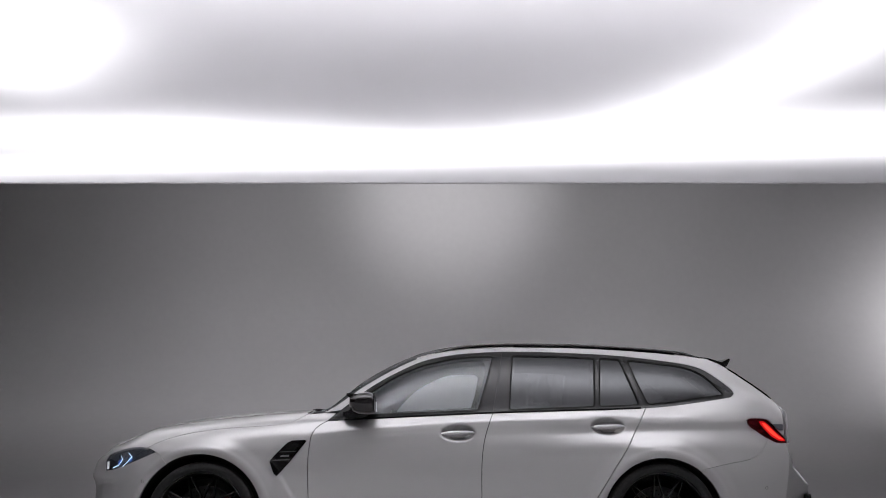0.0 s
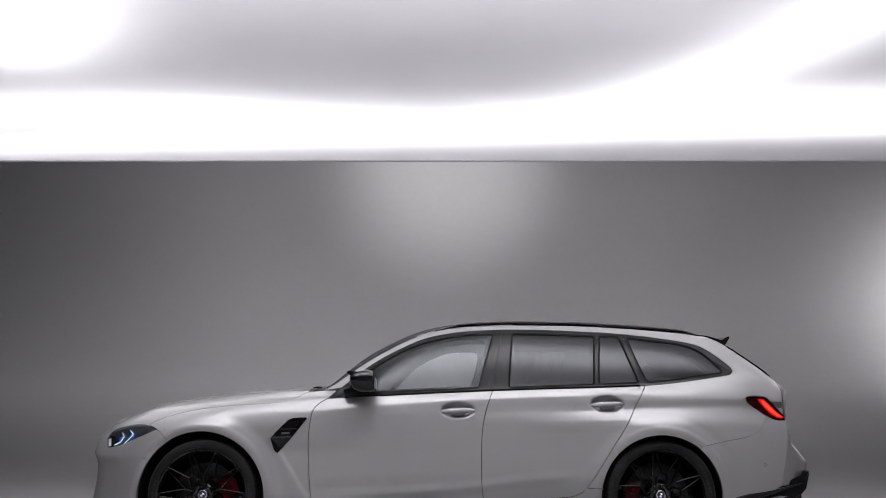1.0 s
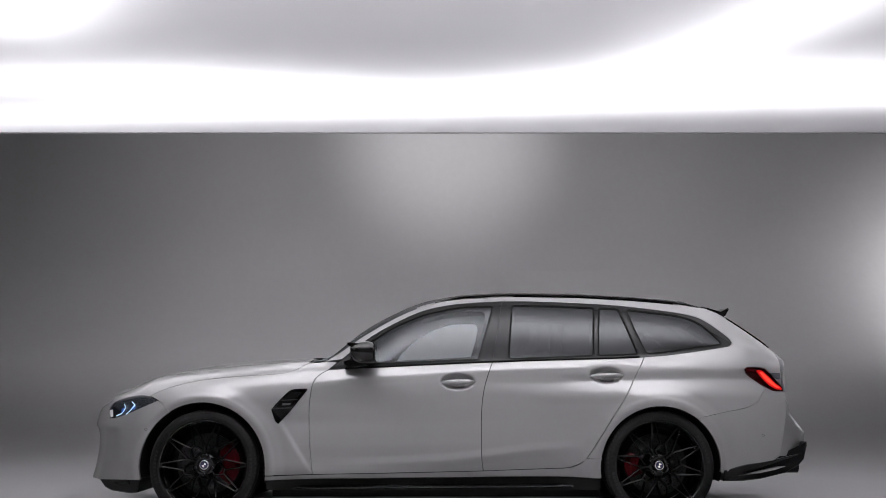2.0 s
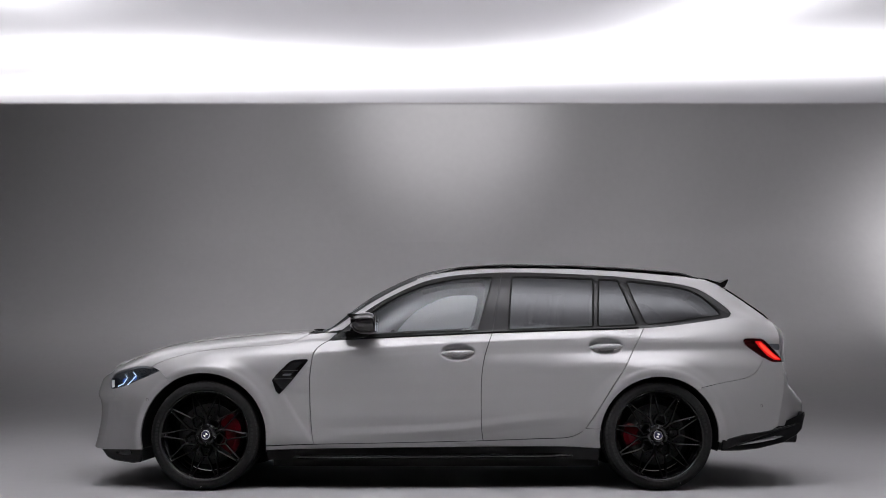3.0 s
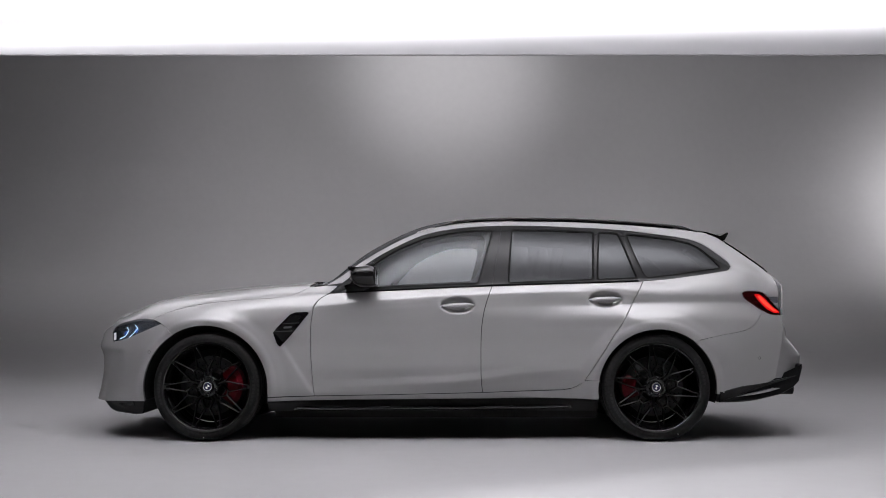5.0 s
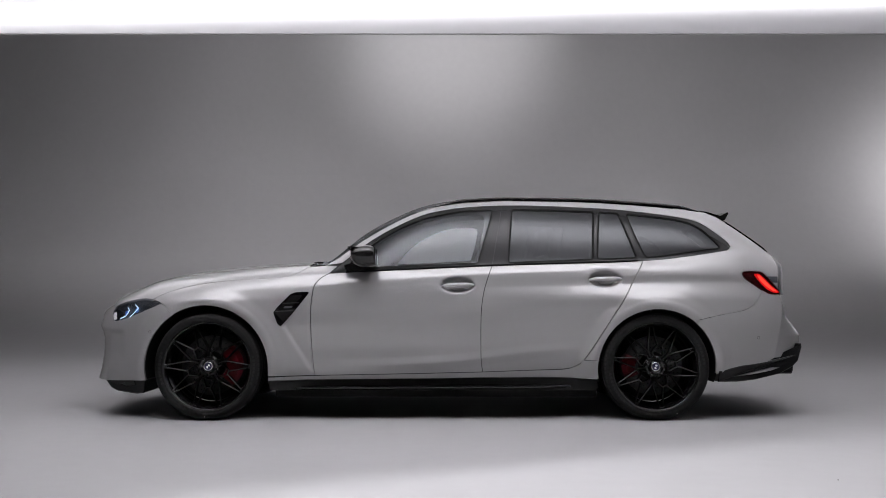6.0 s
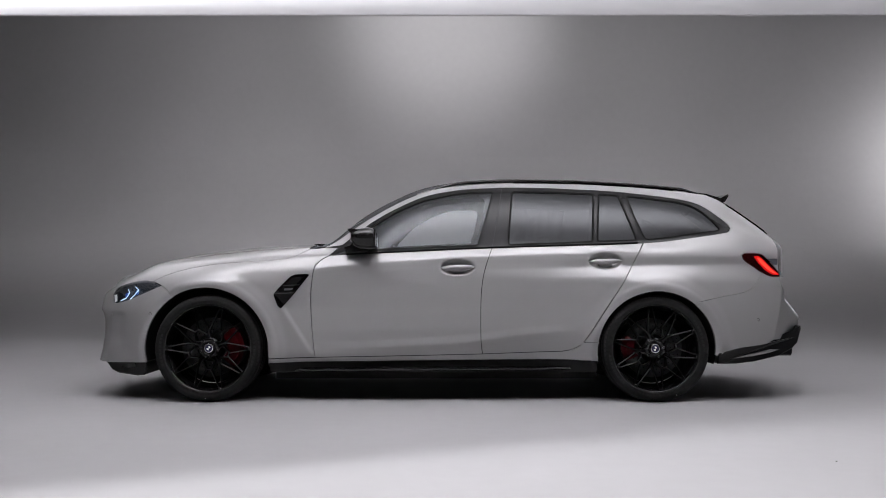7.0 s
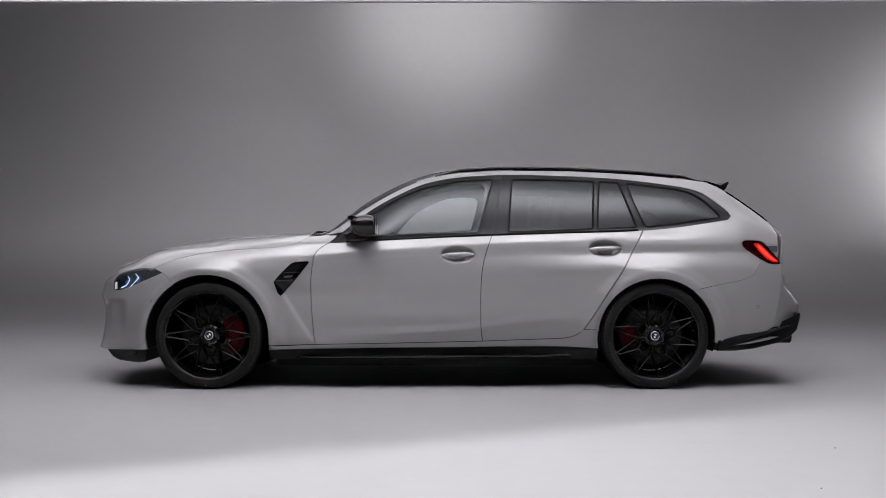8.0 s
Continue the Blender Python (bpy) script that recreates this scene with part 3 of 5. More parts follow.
def add_side(shell, outline, s, gap=0.0026, lift=0.0, thick=0.03, cell=0.02, split=1):
    """A piece of the car's flank inside an outline (x, z); s: -1 this side, 1 the far side, which is meshed coarser."""
    if s > 0:
        cell, split = max(cell, 0.03), 1
    poly = inset(outline, gap) if gap else outline
    pieces = cells(poly, cell, split)
    flat = np.array([q for f in pieces for q in f])
    ys = s * (side_y(flat[:, 0], flat[:, 1]) + lift)
    nr = side_normal(flat[:, 0], flat[:, 1], s)
    k = 0
    for f in pieces:
        m = len(f)
        pts = [(float(flat[k + i, 0]), float(ys[k + i]), float(flat[k + i, 1])) for i in range(m)]
        nn = [tuple(nr[k + i]) for i in range(m)]
        if (area_of(f) > 0) == (s > 0):
            pts, nn = pts[::-1], nn[::-1]
        shell.add(pts, nn)
        k += m
    if thick:
        fine = []
        for a, b in zip(poly, poly[1:] + poly[:1]):
            n = max(1, int(math.dist(a, b) / cell))
            fine += [(a[0] + (b[0] - a[0]) * i / n, a[1] + (b[1] - a[1]) * i / n) for i in range(n)]
        p = np.array(fine)
        y = side_y(p[:, 0], p[:, 1]) + lift
        for i in range(len(fine)):
            j = (i + 1) % len(fine)
            shell.flat([(p[i, 0], s * y[i], p[i, 1]), (p[j, 0], s * y[j], p[j, 1]), (p[j, 0], s * (y[j] - thick), p[j, 1]), (p[i, 0], s * (y[i] - thick), p[i, 1])])


def side_panel(name, outline, mat, parent, s, label="", **kw):
    shell = Shell()
    add_side(shell, outline, s, **kw)
    return shell.make(name, mat, parent, label)


def side_strip(name, outer, inner, mat, parent, s, lift):
    """A thin ring between two outlines of equal count, with a lip behind it."""
    bm = bmesh.new()
    rows = [[bm.verts.new((x, s * (float(side_y(x, z)) + h), z)) for x, z in run] for run, h in ((outer, lift - 0.012), (outer, lift), (inner, lift - 0.001), (inner, lift - 0.012))]
    n = len(outer)
    for a, b in zip(rows, rows[1:]):
        for i in range(n):
            bm.faces.new((a[i], a[(i + 1) % n], b[(i + 1) % n], b[i]))
    bmesh.ops.recalc_face_normals(bm, faces=bm.faces)
    return mesh_object(name, bm, mat, parent)


def add_deck(shell, outline, gap=0.0018, lift=0.0, thick=0.015, cell=0.03):
    """A piece of bonnet, glass or roof inside an outline (x, y)."""
    poly = inset(outline, gap) if gap else outline
    e = 0.006
    for f in cells(poly, cell):
        p = np.array(f)
        z = deck_z(p[:, 0], p[:, 1]) + lift
        gx = (deck_z(p[:, 0] + e, p[:, 1]) - deck_z(p[:, 0] - e, p[:, 1])) / (2 * e)
        gy = (deck_z(p[:, 0], p[:, 1] + e) - deck_z(p[:, 0], p[:, 1] - e)) / (2 * e)
        n = np.stack([-gx, -gy, np.ones(len(p))], -1)
        n /= np.linalg.norm(n, axis=1, keepdims=True)
        shell.add([(float(a), float(b), float(c)) for (a, b), c in zip(p, z)], [tuple(v) for v in n])
    if thick:
        p = np.array(poly)
        z = deck_z(p[:, 0], p[:, 1]) + lift
        for i in range(len(p)):
            j = (i + 1) % len(p)
            shell.flat([(*p[i], z[i]), (*p[j], z[j]), (*p[j], z[j] - thick), (*p[i], z[i] - thick)])


def deck_panel(name, outline, mat, parent, label="", **kw):
    shell = Shell()
    add_deck(shell, outline, **kw)
    return shell.make(name, mat, parent, label)


def row_y(row, x):
    return float(pchip([p[0] for p in row], [p[1] for p in row], x))


def arc(arch, a0, a1, n=40, grow=0.0):
    cx, cz, r = arch
    return [(cx + (r + grow) * math.cos(radians(a0 + (a1 - a0) * i / n)), cz + (r + grow) * math.sin(radians(a0 + (a1 - a0) * i / n))) for i in range(n + 1)]


def arch_angle(arch, q):
    return math.degrees(math.atan2(q[1] - arch[1], q[0] - arch[0]))


def cap(shell, rim, depth, way, rings=16, power=3.0, sides=0):
    """Closes the nose or tail: rings that shrink from the rim curve (half, from sill to middle) to the car's middle line."""
    half = rim + [(x, -y, z) for x, y, z in rim[::-1][1:]]
    grid = []
    for k in range(rings + 1):
        s = 1 - (k / rings) ** 1.6
        grid.append([(x + way * depth(z) * (1 - s ** power), y * s, z) for x, y, z in half])
    me = bmesh.new()
    vs = [[me.verts.new(q) for q in row] for row in grid[:-1]]
    for a, b in zip(vs, vs[1:]):
        for i in range(len(a) - 1):
            me.faces.new((a[i], a[i + 1], b[i + 1], b[i]) if way < 0 else (a[i], b[i], b[i + 1], a[i + 1]))
    # join the two halves across the middle
    last = vs[-1]
    n = len(rim)
    for i in range(n - 1):
        j = len(last) - 1 - i
        if i + 1 < n - 1:
            q = (last[i], last[i + 1], last[j - 1], last[j])
        else:
            q = (last[i], last[i + 1], last[j])
        me.faces.new(q if way < 0 else q[::-1])
    me.normal_update()
    if sum(f.normal.x for f in me.faces) * way < 0:
        bmesh.ops.reverse_faces(me, faces=me.faces)
        me.normal_update()
    # the rim takes over the flank's normals, so that the two run into one another
    given = {}
    for i, v in enumerate(vs[0]):
        j = min(i, len(half) - 1 - i)
        if j < sides:
            given[v] = tuple(side_normal(np.array(v.co.x), np.array(v.co.z), math.copysign(1, v.co.y)))
    for f in me.faces:
        shell.add([tuple(v.co) for v in f.verts], [given.get(v, tuple(v.normal)) for v in f.verts])
    me.free()


def revolve(bm, profile, n=96):
    """Turns a profile (y, r) round the wheel's axle."""
    rows = []
    for y, r in profile:
        rows.append([bm.verts.new((r * math.cos(2 * math.pi * i / n), y, r * math.sin(2 * math.pi * i / n))) for i in range(n)])
    for a, b in zip(rows, rows[1:]):
        for i in range(n):
            f = bm.faces.new((a[i], b[i], b[(i + 1) % n], a[(i + 1) % n]))
            f.smooth = True
    return rows


def beam(bm, p, q, w0, w1, d0, d1):
    """A tapered spoke from p to q, wide across the wheel's face and deep along its axle, with chamfered front edges."""
    p, q = Vector(p), Vector(q)
    along = (q - p).normalized()
    side = along.cross(Vector((0, 1, 0))).normalized()
    rows = []
    for c, w, d in ((p, w0, d0), (q, w1, d1)):
        rows.append([bm.verts.new(c + side * a * w + Vector((0, b * d, 0))) for a, b in ((-0.5, 1), (-0.5, 0.18), (-0.3, 0), (0.3, 0), (0.5, 0.18), (0.5, 1))])
    for i in range(6):
        bm.faces.new((rows[0][i], rows[0][(i + 1) % 6], rows[1][(i + 1) % 6], rows[1][i]))
    bm.faces.new(rows[0][::-1]), bm.faces.new(rows[1])


def disc(bm, place, r, depth, n=32, turn=(90, 0, 0)):
    bmesh.ops.create_cone(bm, cap_ends=True, segments=n, radius1=r, radius2=r, depth=depth, matrix=pose(*place, *turn))


def build_wheel(parent):
    """Near front wheel at the origin, outer face towards -y."""
    bm = bmesh.new()
    rows = revolve(bm, [(-0.112, 0.276), (-0.121, 0.281), (-0.124, 0.278), (-0.120, 0.272), (-0.104, 0.266), (-0.090, 0.264), (-0.088, 0.258), (-0.072, 0.256), (-0.070, 0.250), (-0.050, 0.247), (-0.046, 0.241), (0.02, 0.236), (0.10, 0.240), (0.118, 0.262)])
    revolve(bm, [(-0.06, 0.075), (-0.088, 0.072), (-0.094, 0.06), (-0.094, 0.036), (-0.085, 0.034), (-0.085, 0.0005)], 48)
    wheel = mesh_object("wheel", bm, RIM_BARREL, parent, "gloss black alloy wheel with thin crossed spokes")
    # ten outer forks; their arms meet between the ends, in turn in a five-sided eye and in a plain arm to the hub
    fork = bmesh.new()
    b = radians(18)
    for d in (-1, 1):
        off = Vector((0, 0, 0.008 * d))
        beam(fork, Vector((0.268, -0.117, 0)) + off, (0.137 * math.cos(b) + 0.006 * math.sin(b), -0.100, d * (0.137 * math.sin(b) - 0.012 * math.cos(b))), 0.0090, 0.0115, 0.024, 0.034)
    bmesh.ops.create_cube(fork, size=1, matrix=Matrix.Translation((0.267, -0.105, 0)) @ Matrix.Diagonal((0.018, 0.026, 0.028, 1)))
    eye = bmesh.new()
    run = [(0.134, 0.017), (0.082, 0.038), (0.050, 0.004)]
    for d in (-1, 1):
        for (x0, z0), (x1, z1) in zip(run, run[1:]):
            beam(eye, (x0, -0.100, d * z0), (x1, -0.093, d * z1), 0.0115, 0.0125, 0.034, 0.036)
    beam(eye, (0.134, -0.100, -0.020), (0.134, -0.100, 0.020), 0.012, 0.012, 0.034, 0.034)
    arm = bmesh.new()
    for d in (-1, 1):
        beam(arm, (0.137, -0.100, d * 0.012), (0.108, -0.098, d * 0.001), 0.0115, 0.0125, 0.034, 0.034)
    beam(arm, (0.112, -0.098, 0), (0.050, -0.091, 0), 0.013, 0.024, 0.034, 0.036)
    for nm, shape, first, turn, count in (("spoke", fork, 0, 36, 10), ("spoke_eye", eye, -90, 72, 5), ("spoke_arm", arm, -54, 72, 5)):
        bevel_edges(shape, 0.0015, 1, 30)
        for f in shape.faces:
            f.smooth = False
        made = mesh_object(nm, shape, RIM_BLACK, wheel)
        made.rotation_euler = (0, radians(-first), 0)
        for k in range(1, count):
            other = new(nm, made.data)
            other.parent = wheel
            other.rotation_euler = (0, radians(-first - turn * k), 0)
    # tyre
    bm = bmesh.new()
    prof = [(0.112, 0.255), (0.130, 0.268), (0.1375, 0.295), (0.134, 0.318), (0.122, 0.334), (0.102, 0.3415), (0.062, 0.343), (0.060, 0.336), (0.050, 0.336), (0.048, 0.3435),
            (0.012, 0.344), (0.010, 0.337), (-0.002, 0.337), (-0.004, 0.344), (-0.04, 0.3435), (-0.042, 0.336), (-0.052, 0.336), (-0.054, 0.343), (-0.102, 0.3415), (-0.122, 0.334),
            (-0.130, 0.3255), (-0.1315, 0.3225), (-0.1345, 0.318), (-0.1375, 0.306), (-0.1375, 0.297), (-0.1350, 0.2895), (-0.1358, 0.2882), (-0.131, 0.2815), (-0.118, 0.2755), (-0.112, 0.271)]
    revolve(bm, prof, 128)
    for v in bm.verts:
        r = math.hypot(v.co.x, v.co.z)
        if r > 0.30:
            v.co.x, v.co.z = v.co.x * (1 + 0.09 * (r - 0.30)), v.co.z * (1 + 0.09 * (r - 0.30))
        if v.co.z < -HUB_Z:
            v.co.z = -HUB_Z
    tyre = mesh_object("tyre", bm, RUBBER, wheel, "low-profile black rubber tyre")
    # raised bars on the sidewall
    bm = bmesh.new()
    for start, count in ((162, 9), (-22, 8)):
        for k in range(count):
            a0 = radians(start + k * 4.6)
            r0, r1 = 0.2945, 0.3095
            q = [(r * math.cos(a), y, r * math.sin(a)) for y in (-0.1376, -0.1386) for a in (a0, a0 + radians(3.1)) for r in (r0, r1)]
            v = [bm.verts.new(c) for c in q]
            for f in ((0, 1, 3, 2), (4, 6, 7, 5), (0, 4, 5, 1), (2, 3, 7, 6), (0, 2, 6, 4), (1, 5, 7, 3)):
                bm.faces.new([v[i] for i in f])
    tagged(mesh_object("sidewall_marking", bm, RUBBER_DULL, wheel), kind="stuff")
    bm = bmesh.new()
    for k in range(72):
        a0 = radians(5 * k)
        v = [bm.verts.new((r * math.cos(a), y, r * math.sin(a))) for y, r in ((-0.1312, 0.3265), (-0.1238, 0.3362), (-0.118, 0.330)) for a in (a0, a0 + radians(3.4))]
        for f in ((0, 2, 3, 1), (2, 4, 5, 3), (0, 1, 5, 4), (0, 4, 2), (1, 3, 5)):
            bm.faces.new([v[i] for i in f])
    tagged(mesh_object("tread_edge", bm, RUBBER_DULL, wheel), kind="stuff")
    bm = bmesh.new()
    disc(bm, (-0.010, -0.1375, -0.318), 0.0028, 0.002, 12)
    mesh_object("paint_dot", bm, WHITE, wheel, "small white paint dot")
    bm = bmesh.new()
    revolve(bm, [(0.04, 0.02), (0.05, 0.10), (0.05, 0.2345), (0.054, 0.2345), (0.054, 0.10), (0.044, 0.02)], 48)
    mesh_object("brake_shield", bm, HOUSING, wheel)
    # brake disc with drilled holes
    bm = bmesh.new()
    revolve(bm, [(0.0, 0.09), (-0.012, 0.095), (-0.012, 0.192), (0.016, 0.192), (0.016, 0.09)], 64)
    mesh_object("brake_disc", bm, STEEL, wheel, "grey steel drilled brake disc")
    bm = bmesh.new()
    for k in range(30):
        for j, r in enumerate((0.118, 0.142, 0.168)):
            a = radians(12 * k + 4 * j)
            disc(bm, (r * math.cos(a), -0.0125, r * math.sin(a)), 0.0036, 0.002, 8)
    tagged(mesh_object("disc_holes", bm, BLACK, wheel), kind="stuff")
    bm = bmesh.new()
    revolve(bm, [(0.0, 0.095), (-0.045, 0.085), (-0.05, 0.0005)], 48)
    mesh_object("disc_bell", bm, DARK_METAL, wheel)
    for k in range(10):
        a = radians(36 * k + 18)
        bm = bmesh.new()
        disc(bm, (0.103 * math.cos(a), -0.018, 0.103 * math.sin(a)), 0.0075, 0.014, 8)
        mesh_object("disc_pin", bm, PIN_STEEL, wheel)
    for k in range(5):
        a = radians(72 * k + 54)
        bm = bmesh.new()
        disc(bm, (0.056 * math.cos(a), -0.097, 0.056 * math.sin(a)), 0.0085, 0.012, 6)
        mesh_object("wheel_bolt", bm, DARK_METAL, wheel)
    bm = bmesh.new()
    revolve(bm, [(-0.092, 0.031), (-0.099, 0.030), (-0.101, 0.028), (-0.101, 0.0235)], 40)
    mesh_object("hub_ring", bm, CHROME, wheel, "bright metal hub ring")
    bm = bmesh.new()
    disc(bm, (0, -0.098, 0), 0.0238, 0.004, 32)
    mesh_object("hub_cap", bm, BADGE_BLUE, wheel, "dark blue and white hub cap")
    bm = bmesh.new()
    for a0 in (0, 180):
        c = bm.verts.new((0, -0.1008, 0))
        ring = [bm.verts.new((0.0135 * math.cos(radians(a0 + 10 * i)), -0.1008, 0.0135 * math.sin(radians(a0 + 10 * i)))) for i in range(10)]
        for i in range(9):
            bm.faces.new((c, ring[i], ring[i + 1]))
    mesh_object("hub_badge", bm, WHITE, wheel)
    return wheel


def build_caliper(wheel, middle, spread, r0, r1):
    """Red brake caliper wrapped over the disc's edge."""
    bm = bmesh.new()
    n = 14
    sect = [(-0.075, r0 + 0.012), (-0.082, r0 + 0.022), (-0.082, r1 - 0.03), (-0.066, r1), (0.04, r1), (0.05, r1 - 0.03), (0.05, r0 + 0.01), (0.022, r0), (0.022, r1 - 0.02), (-0.02, r1 - 0.02), (-0.02, r0)]
    rows = []
    for i in range(n + 1):
        a = radians(middle - spread + 2 * spread * i / n)
        swell = 1 - 0.10 * abs(i / n - 0.5) ** 2 * 4
        rows.append([bm.verts.new((r * swell * math.cos(a), y * swell, r * swell * math.sin(a))) for y, r in sect])
    for a, b in zip(rows, rows[1:]):
        for i in range(len(sect)):
            bm.faces.new((a[i], b[i], b[(i + 1) % len(sect)], a[(i + 1) % len(sect)]))
    bm.faces.new(rows[0]), bm.faces.new(rows[-1][::-1])
    bmesh.ops.recalc_face_normals(bm, faces=bm.faces)
    mesh_object("brake_caliper", bm, CALIPER_RED, wheel, "red painted brake caliper")


def tube(bm, points, widths, heights, n=10):
    """A closed bar along points, with an oval section (width across y, height across z)."""
    rows = []
    for (x, y, z), w, h in zip(points, widths, heights):
        rows.append([bm.verts.new((x, y + w * math.cos(2 * math.pi * i / n), z + h * math.sin(2 * math.pi * i / n))) for i in range(n)])
    for a, b in zip(rows, rows[1:]):
        for i in range(n):
            bm.faces.new((a[i], b[i], b[(i + 1) % n], a[(i + 1) % n])).smooth = True
    bm.faces.new(rows[0]), bm.faces.new(rows[-1][::-1])
    bmesh.ops.recalc_face_normals(bm, faces=bm.faces)


def flank(extra):
    return lambda x, z: float(side_y(x, z)) + extra


def slab(bm, outline, y_out, y_in, s, chamfer=0.0):
    """An outline (x, z) given thickness across the car, from y_out to y_in, with a chamfered outer edge."""
    poly = outline if area_of(outline) > 0 else outline[::-1]
    rings = []
    out = y_out if callable(y_out) else (lambda x, z: y_out)
    if chamfer:
        rings.append([bm.verts.new((x, s * out(x, z), z)) for x, z in inset(poly, chamfer)])
        rings.append([bm.verts.new((x, s * (out(x, z) - chamfer), z)) for x, z in poly])
    else:
        rings.append([bm.verts.new((x, s * out(x, z), z)) for x, z in poly])
    rings.append([bm.verts.new((x, s * y_in, z)) for x, z in poly])
    n = len(poly)
    for a, b in zip(rings, rings[1:]):
        for i in range(n):
            bm.faces.new((a[i], a[(i + 1) % n], b[(i + 1) % n], b[i]))
    bm.faces.new(rings[0][::-1]), bm.faces.new(rings[-1])
    bmesh.ops.recalc_face_normals(bm, faces=bm.faces)


def bevel_edges(bm, width, segments=2, angle=35):
    sharp = [e for e in bm.edges if len(e.link_faces) == 2 and e.calc_face_angle(0) > radians(angle)]
    bmesh.ops.bevel(bm, geom=sharp, offset=width, segments=segments, affect="EDGES", profile=0.6)
    for f in bm.faces:
        f.smooth = True


# ---- panel outlines (x along the car, z up)
FENDER_DOOR = [(-0.735, 0.927), (-0.788, 0.896), (-0.826, 0.850), (-0.840, 0.781), (-0.849, 0.672), (-0.847, 0.527), (-0.834, 0.344), (-0.823, 0.271)]
DOOR_DOOR = [(0.319, 0.977), (0.299, 0.927), (0.265, 0.817), (0.248, 0.709), (0.243, 0.600), (0.243, 0.455), (0.245, 0.370), (0.255, 0.292)]
DOOR_REAR = [(1.302, 1.009), (1.267, 0.949), (1.204, 0.836), (1.142, 0.731), (1.068, 0.622), (0.997, 0.510), (0.932, 0.408), (0.888, 0.352), (0.831, 0.322), (0.770, 0.310)]
DOOR_FOOT_REAR = [(0.770, 0.310), (0.496, 0.301), (0.255, 0.292)]
DOOR_FOOT_FRONT = [(0.255, 0.292), (-0.306, 0.280), (-0.823, 0.271)]
BELT_FRONT = [(-0.735, 0.927), (-0.308, 0.949), (0.059, 0.966), (0.319, 0.977)]
BELT_MID = [(0.319, 0.977), (0.792, 0.992), (1.049, 0.999), (1.302, 1.009)]
BELT_REAR = [(1.302, 1.009), (1.459, 1.022), (1.685, 1.052), (1.832, 1.075), (1.875, 1.085), (1.895, 1.105)]
CANT_REAR = [(1.895, 1.105), (1.884, 1.134), (1.819, 1.196), (1.724, 1.266), (1.632, 1.297), (1.462, 1.324), (1.192, 1.357)]
CANT_MID = [(1.192, 1.357), (1.010, 1.369), (0.820, 1.378), (0.593, 1.386), (0.395, 1.387)]
CANT_FRONT = [(0.395, 1.387), (0.251, 1.380), (0.061, 1.363), (-0.129, 1.322), (-0.317, 1.238), (-0.467, 1.153), (-0.595, 1.053), (-0.681, 0.977), (-0.735, 0.927)]
GLASS_FRONT = [(-0.491, 0.962), (-0.161, 0.977), (0.227, 0.992), (0.278, 1.170), (0.334, 1.352), (0.174, 1.349), (0.060, 1.335), (-0.128, 1.293), (-0.278, 1.231), (-0.353, 1.191), (-0.501, 1.095)]
GLASS_REAR = [(0.424, 0.997), (0.793, 1.010), (0.973, 1.018), (0.986, 1.189), (1.005, 1.341), (0.741, 1.353), (0.461, 1.356), (0.442, 1.189)]
GLASS_QUARTER = [(1.005, 1.018), (1.263, 1.029), (1.212, 1.182), (1.168, 1.334), (1.043, 1.340), (1.020, 1.189)]
GLASS_CARGO = [(1.319, 1.029), (1.499, 1.048), (1.688, 1.077), (1.831, 1.094), (1.784, 1.154), (1.713, 1.225), (1.650, 1.263), (1.551, 1.290), (1.381, 1.311), (1.221, 1.330), (1.257, 1.190)]
BONNET_LINE = [(-0.879, 0.973), (-0.903, 0.959), (-0.926, 0.941), (-0.968, 0.920), (-1.021, 0.907), (-1.113, 0.898), (-1.260, 0.889), (-1.407, 0.878), (-1.592, 0.854), (-1.742, 0.819), (-1.835, 0.785), (-1.882, 0.759)]
HEADLIGHT_TOP = [(-1.818, 0.732), (-1.881, 0.755), (-1.945, 0.764), (-2.026, 0.756), (-2.139, 0.730), (-2.185, 0.703), (-2.201, 0.667)]
HEADLIGHT_FOOT = [(-2.201, 0.667), (-2.176, 0.612), (-2.092, 0.627), (-2.003, 0.657), (-1.912, 0.693), (-1.818, 0.732)]
BUMPER_GAP = [(-1.818, 0.732), (-1.780, 0.707), (-1.747, 0.676)]
NOSE_EDGE = [(-2.201, 0.667), (-2.192, 0.556), (-2.191, 0.408), (-2.223, 0.226)]
TAIL_LIGHT_TOP = [(2.198, 0.818), (2.152, 0.869), (2.109, 0.914), (2.074, 0.938), (1.972, 0.943), (1.944, 0.932)]
TAIL_LIGHT_FOOT = [(1.944, 0.932), (1.955, 0.902), (2.013, 0.860), (2.080, 0.814), (2.134, 0.790), (2.204, 0.788)]
BUMPER_REAR = [(1.637, 0.628), (1.801, 0.661), (1.948, 0.690), (2.017, 0.728), (2.052, 0.774), (2.069, 0.821)]
TAIL_EDGE = [(2.203, 1.049), (2.209, 0.998), (2.198, 0.910), (2.204, 0.788)]
TAIL_EDGE_LOW = [(2.204, 0.788), (2.210, 0.692), (2.192, 0.578), (2.172, 0.485), (2.150, 0.381)]
REAR_FOOT = [(2.150, 0.381), (2.080, 0.348), (1.919, 0.329), (1.760, 0.283)]
PILLAR_REAR = [(2.203, 1.049), (2.095, 1.139), (1.970, 1.234), (1.905, 1.279), (1.832, 1.324), (1.779, 1.344)]
SILL_FOOT = [(-1.124, 0.235), (-0.818, 0.243), (-0.307, 0.248), (0.278, 0.254), (0.717, 0.256), (0.996, 0.245)]
PILLAR_FRONT = [(-0.061, 1.378), (-0.149, 1.352), (-0.300, 1.285), (-0.507, 1.168), (-0.691, 1.036), (-0.771, 0.986)]
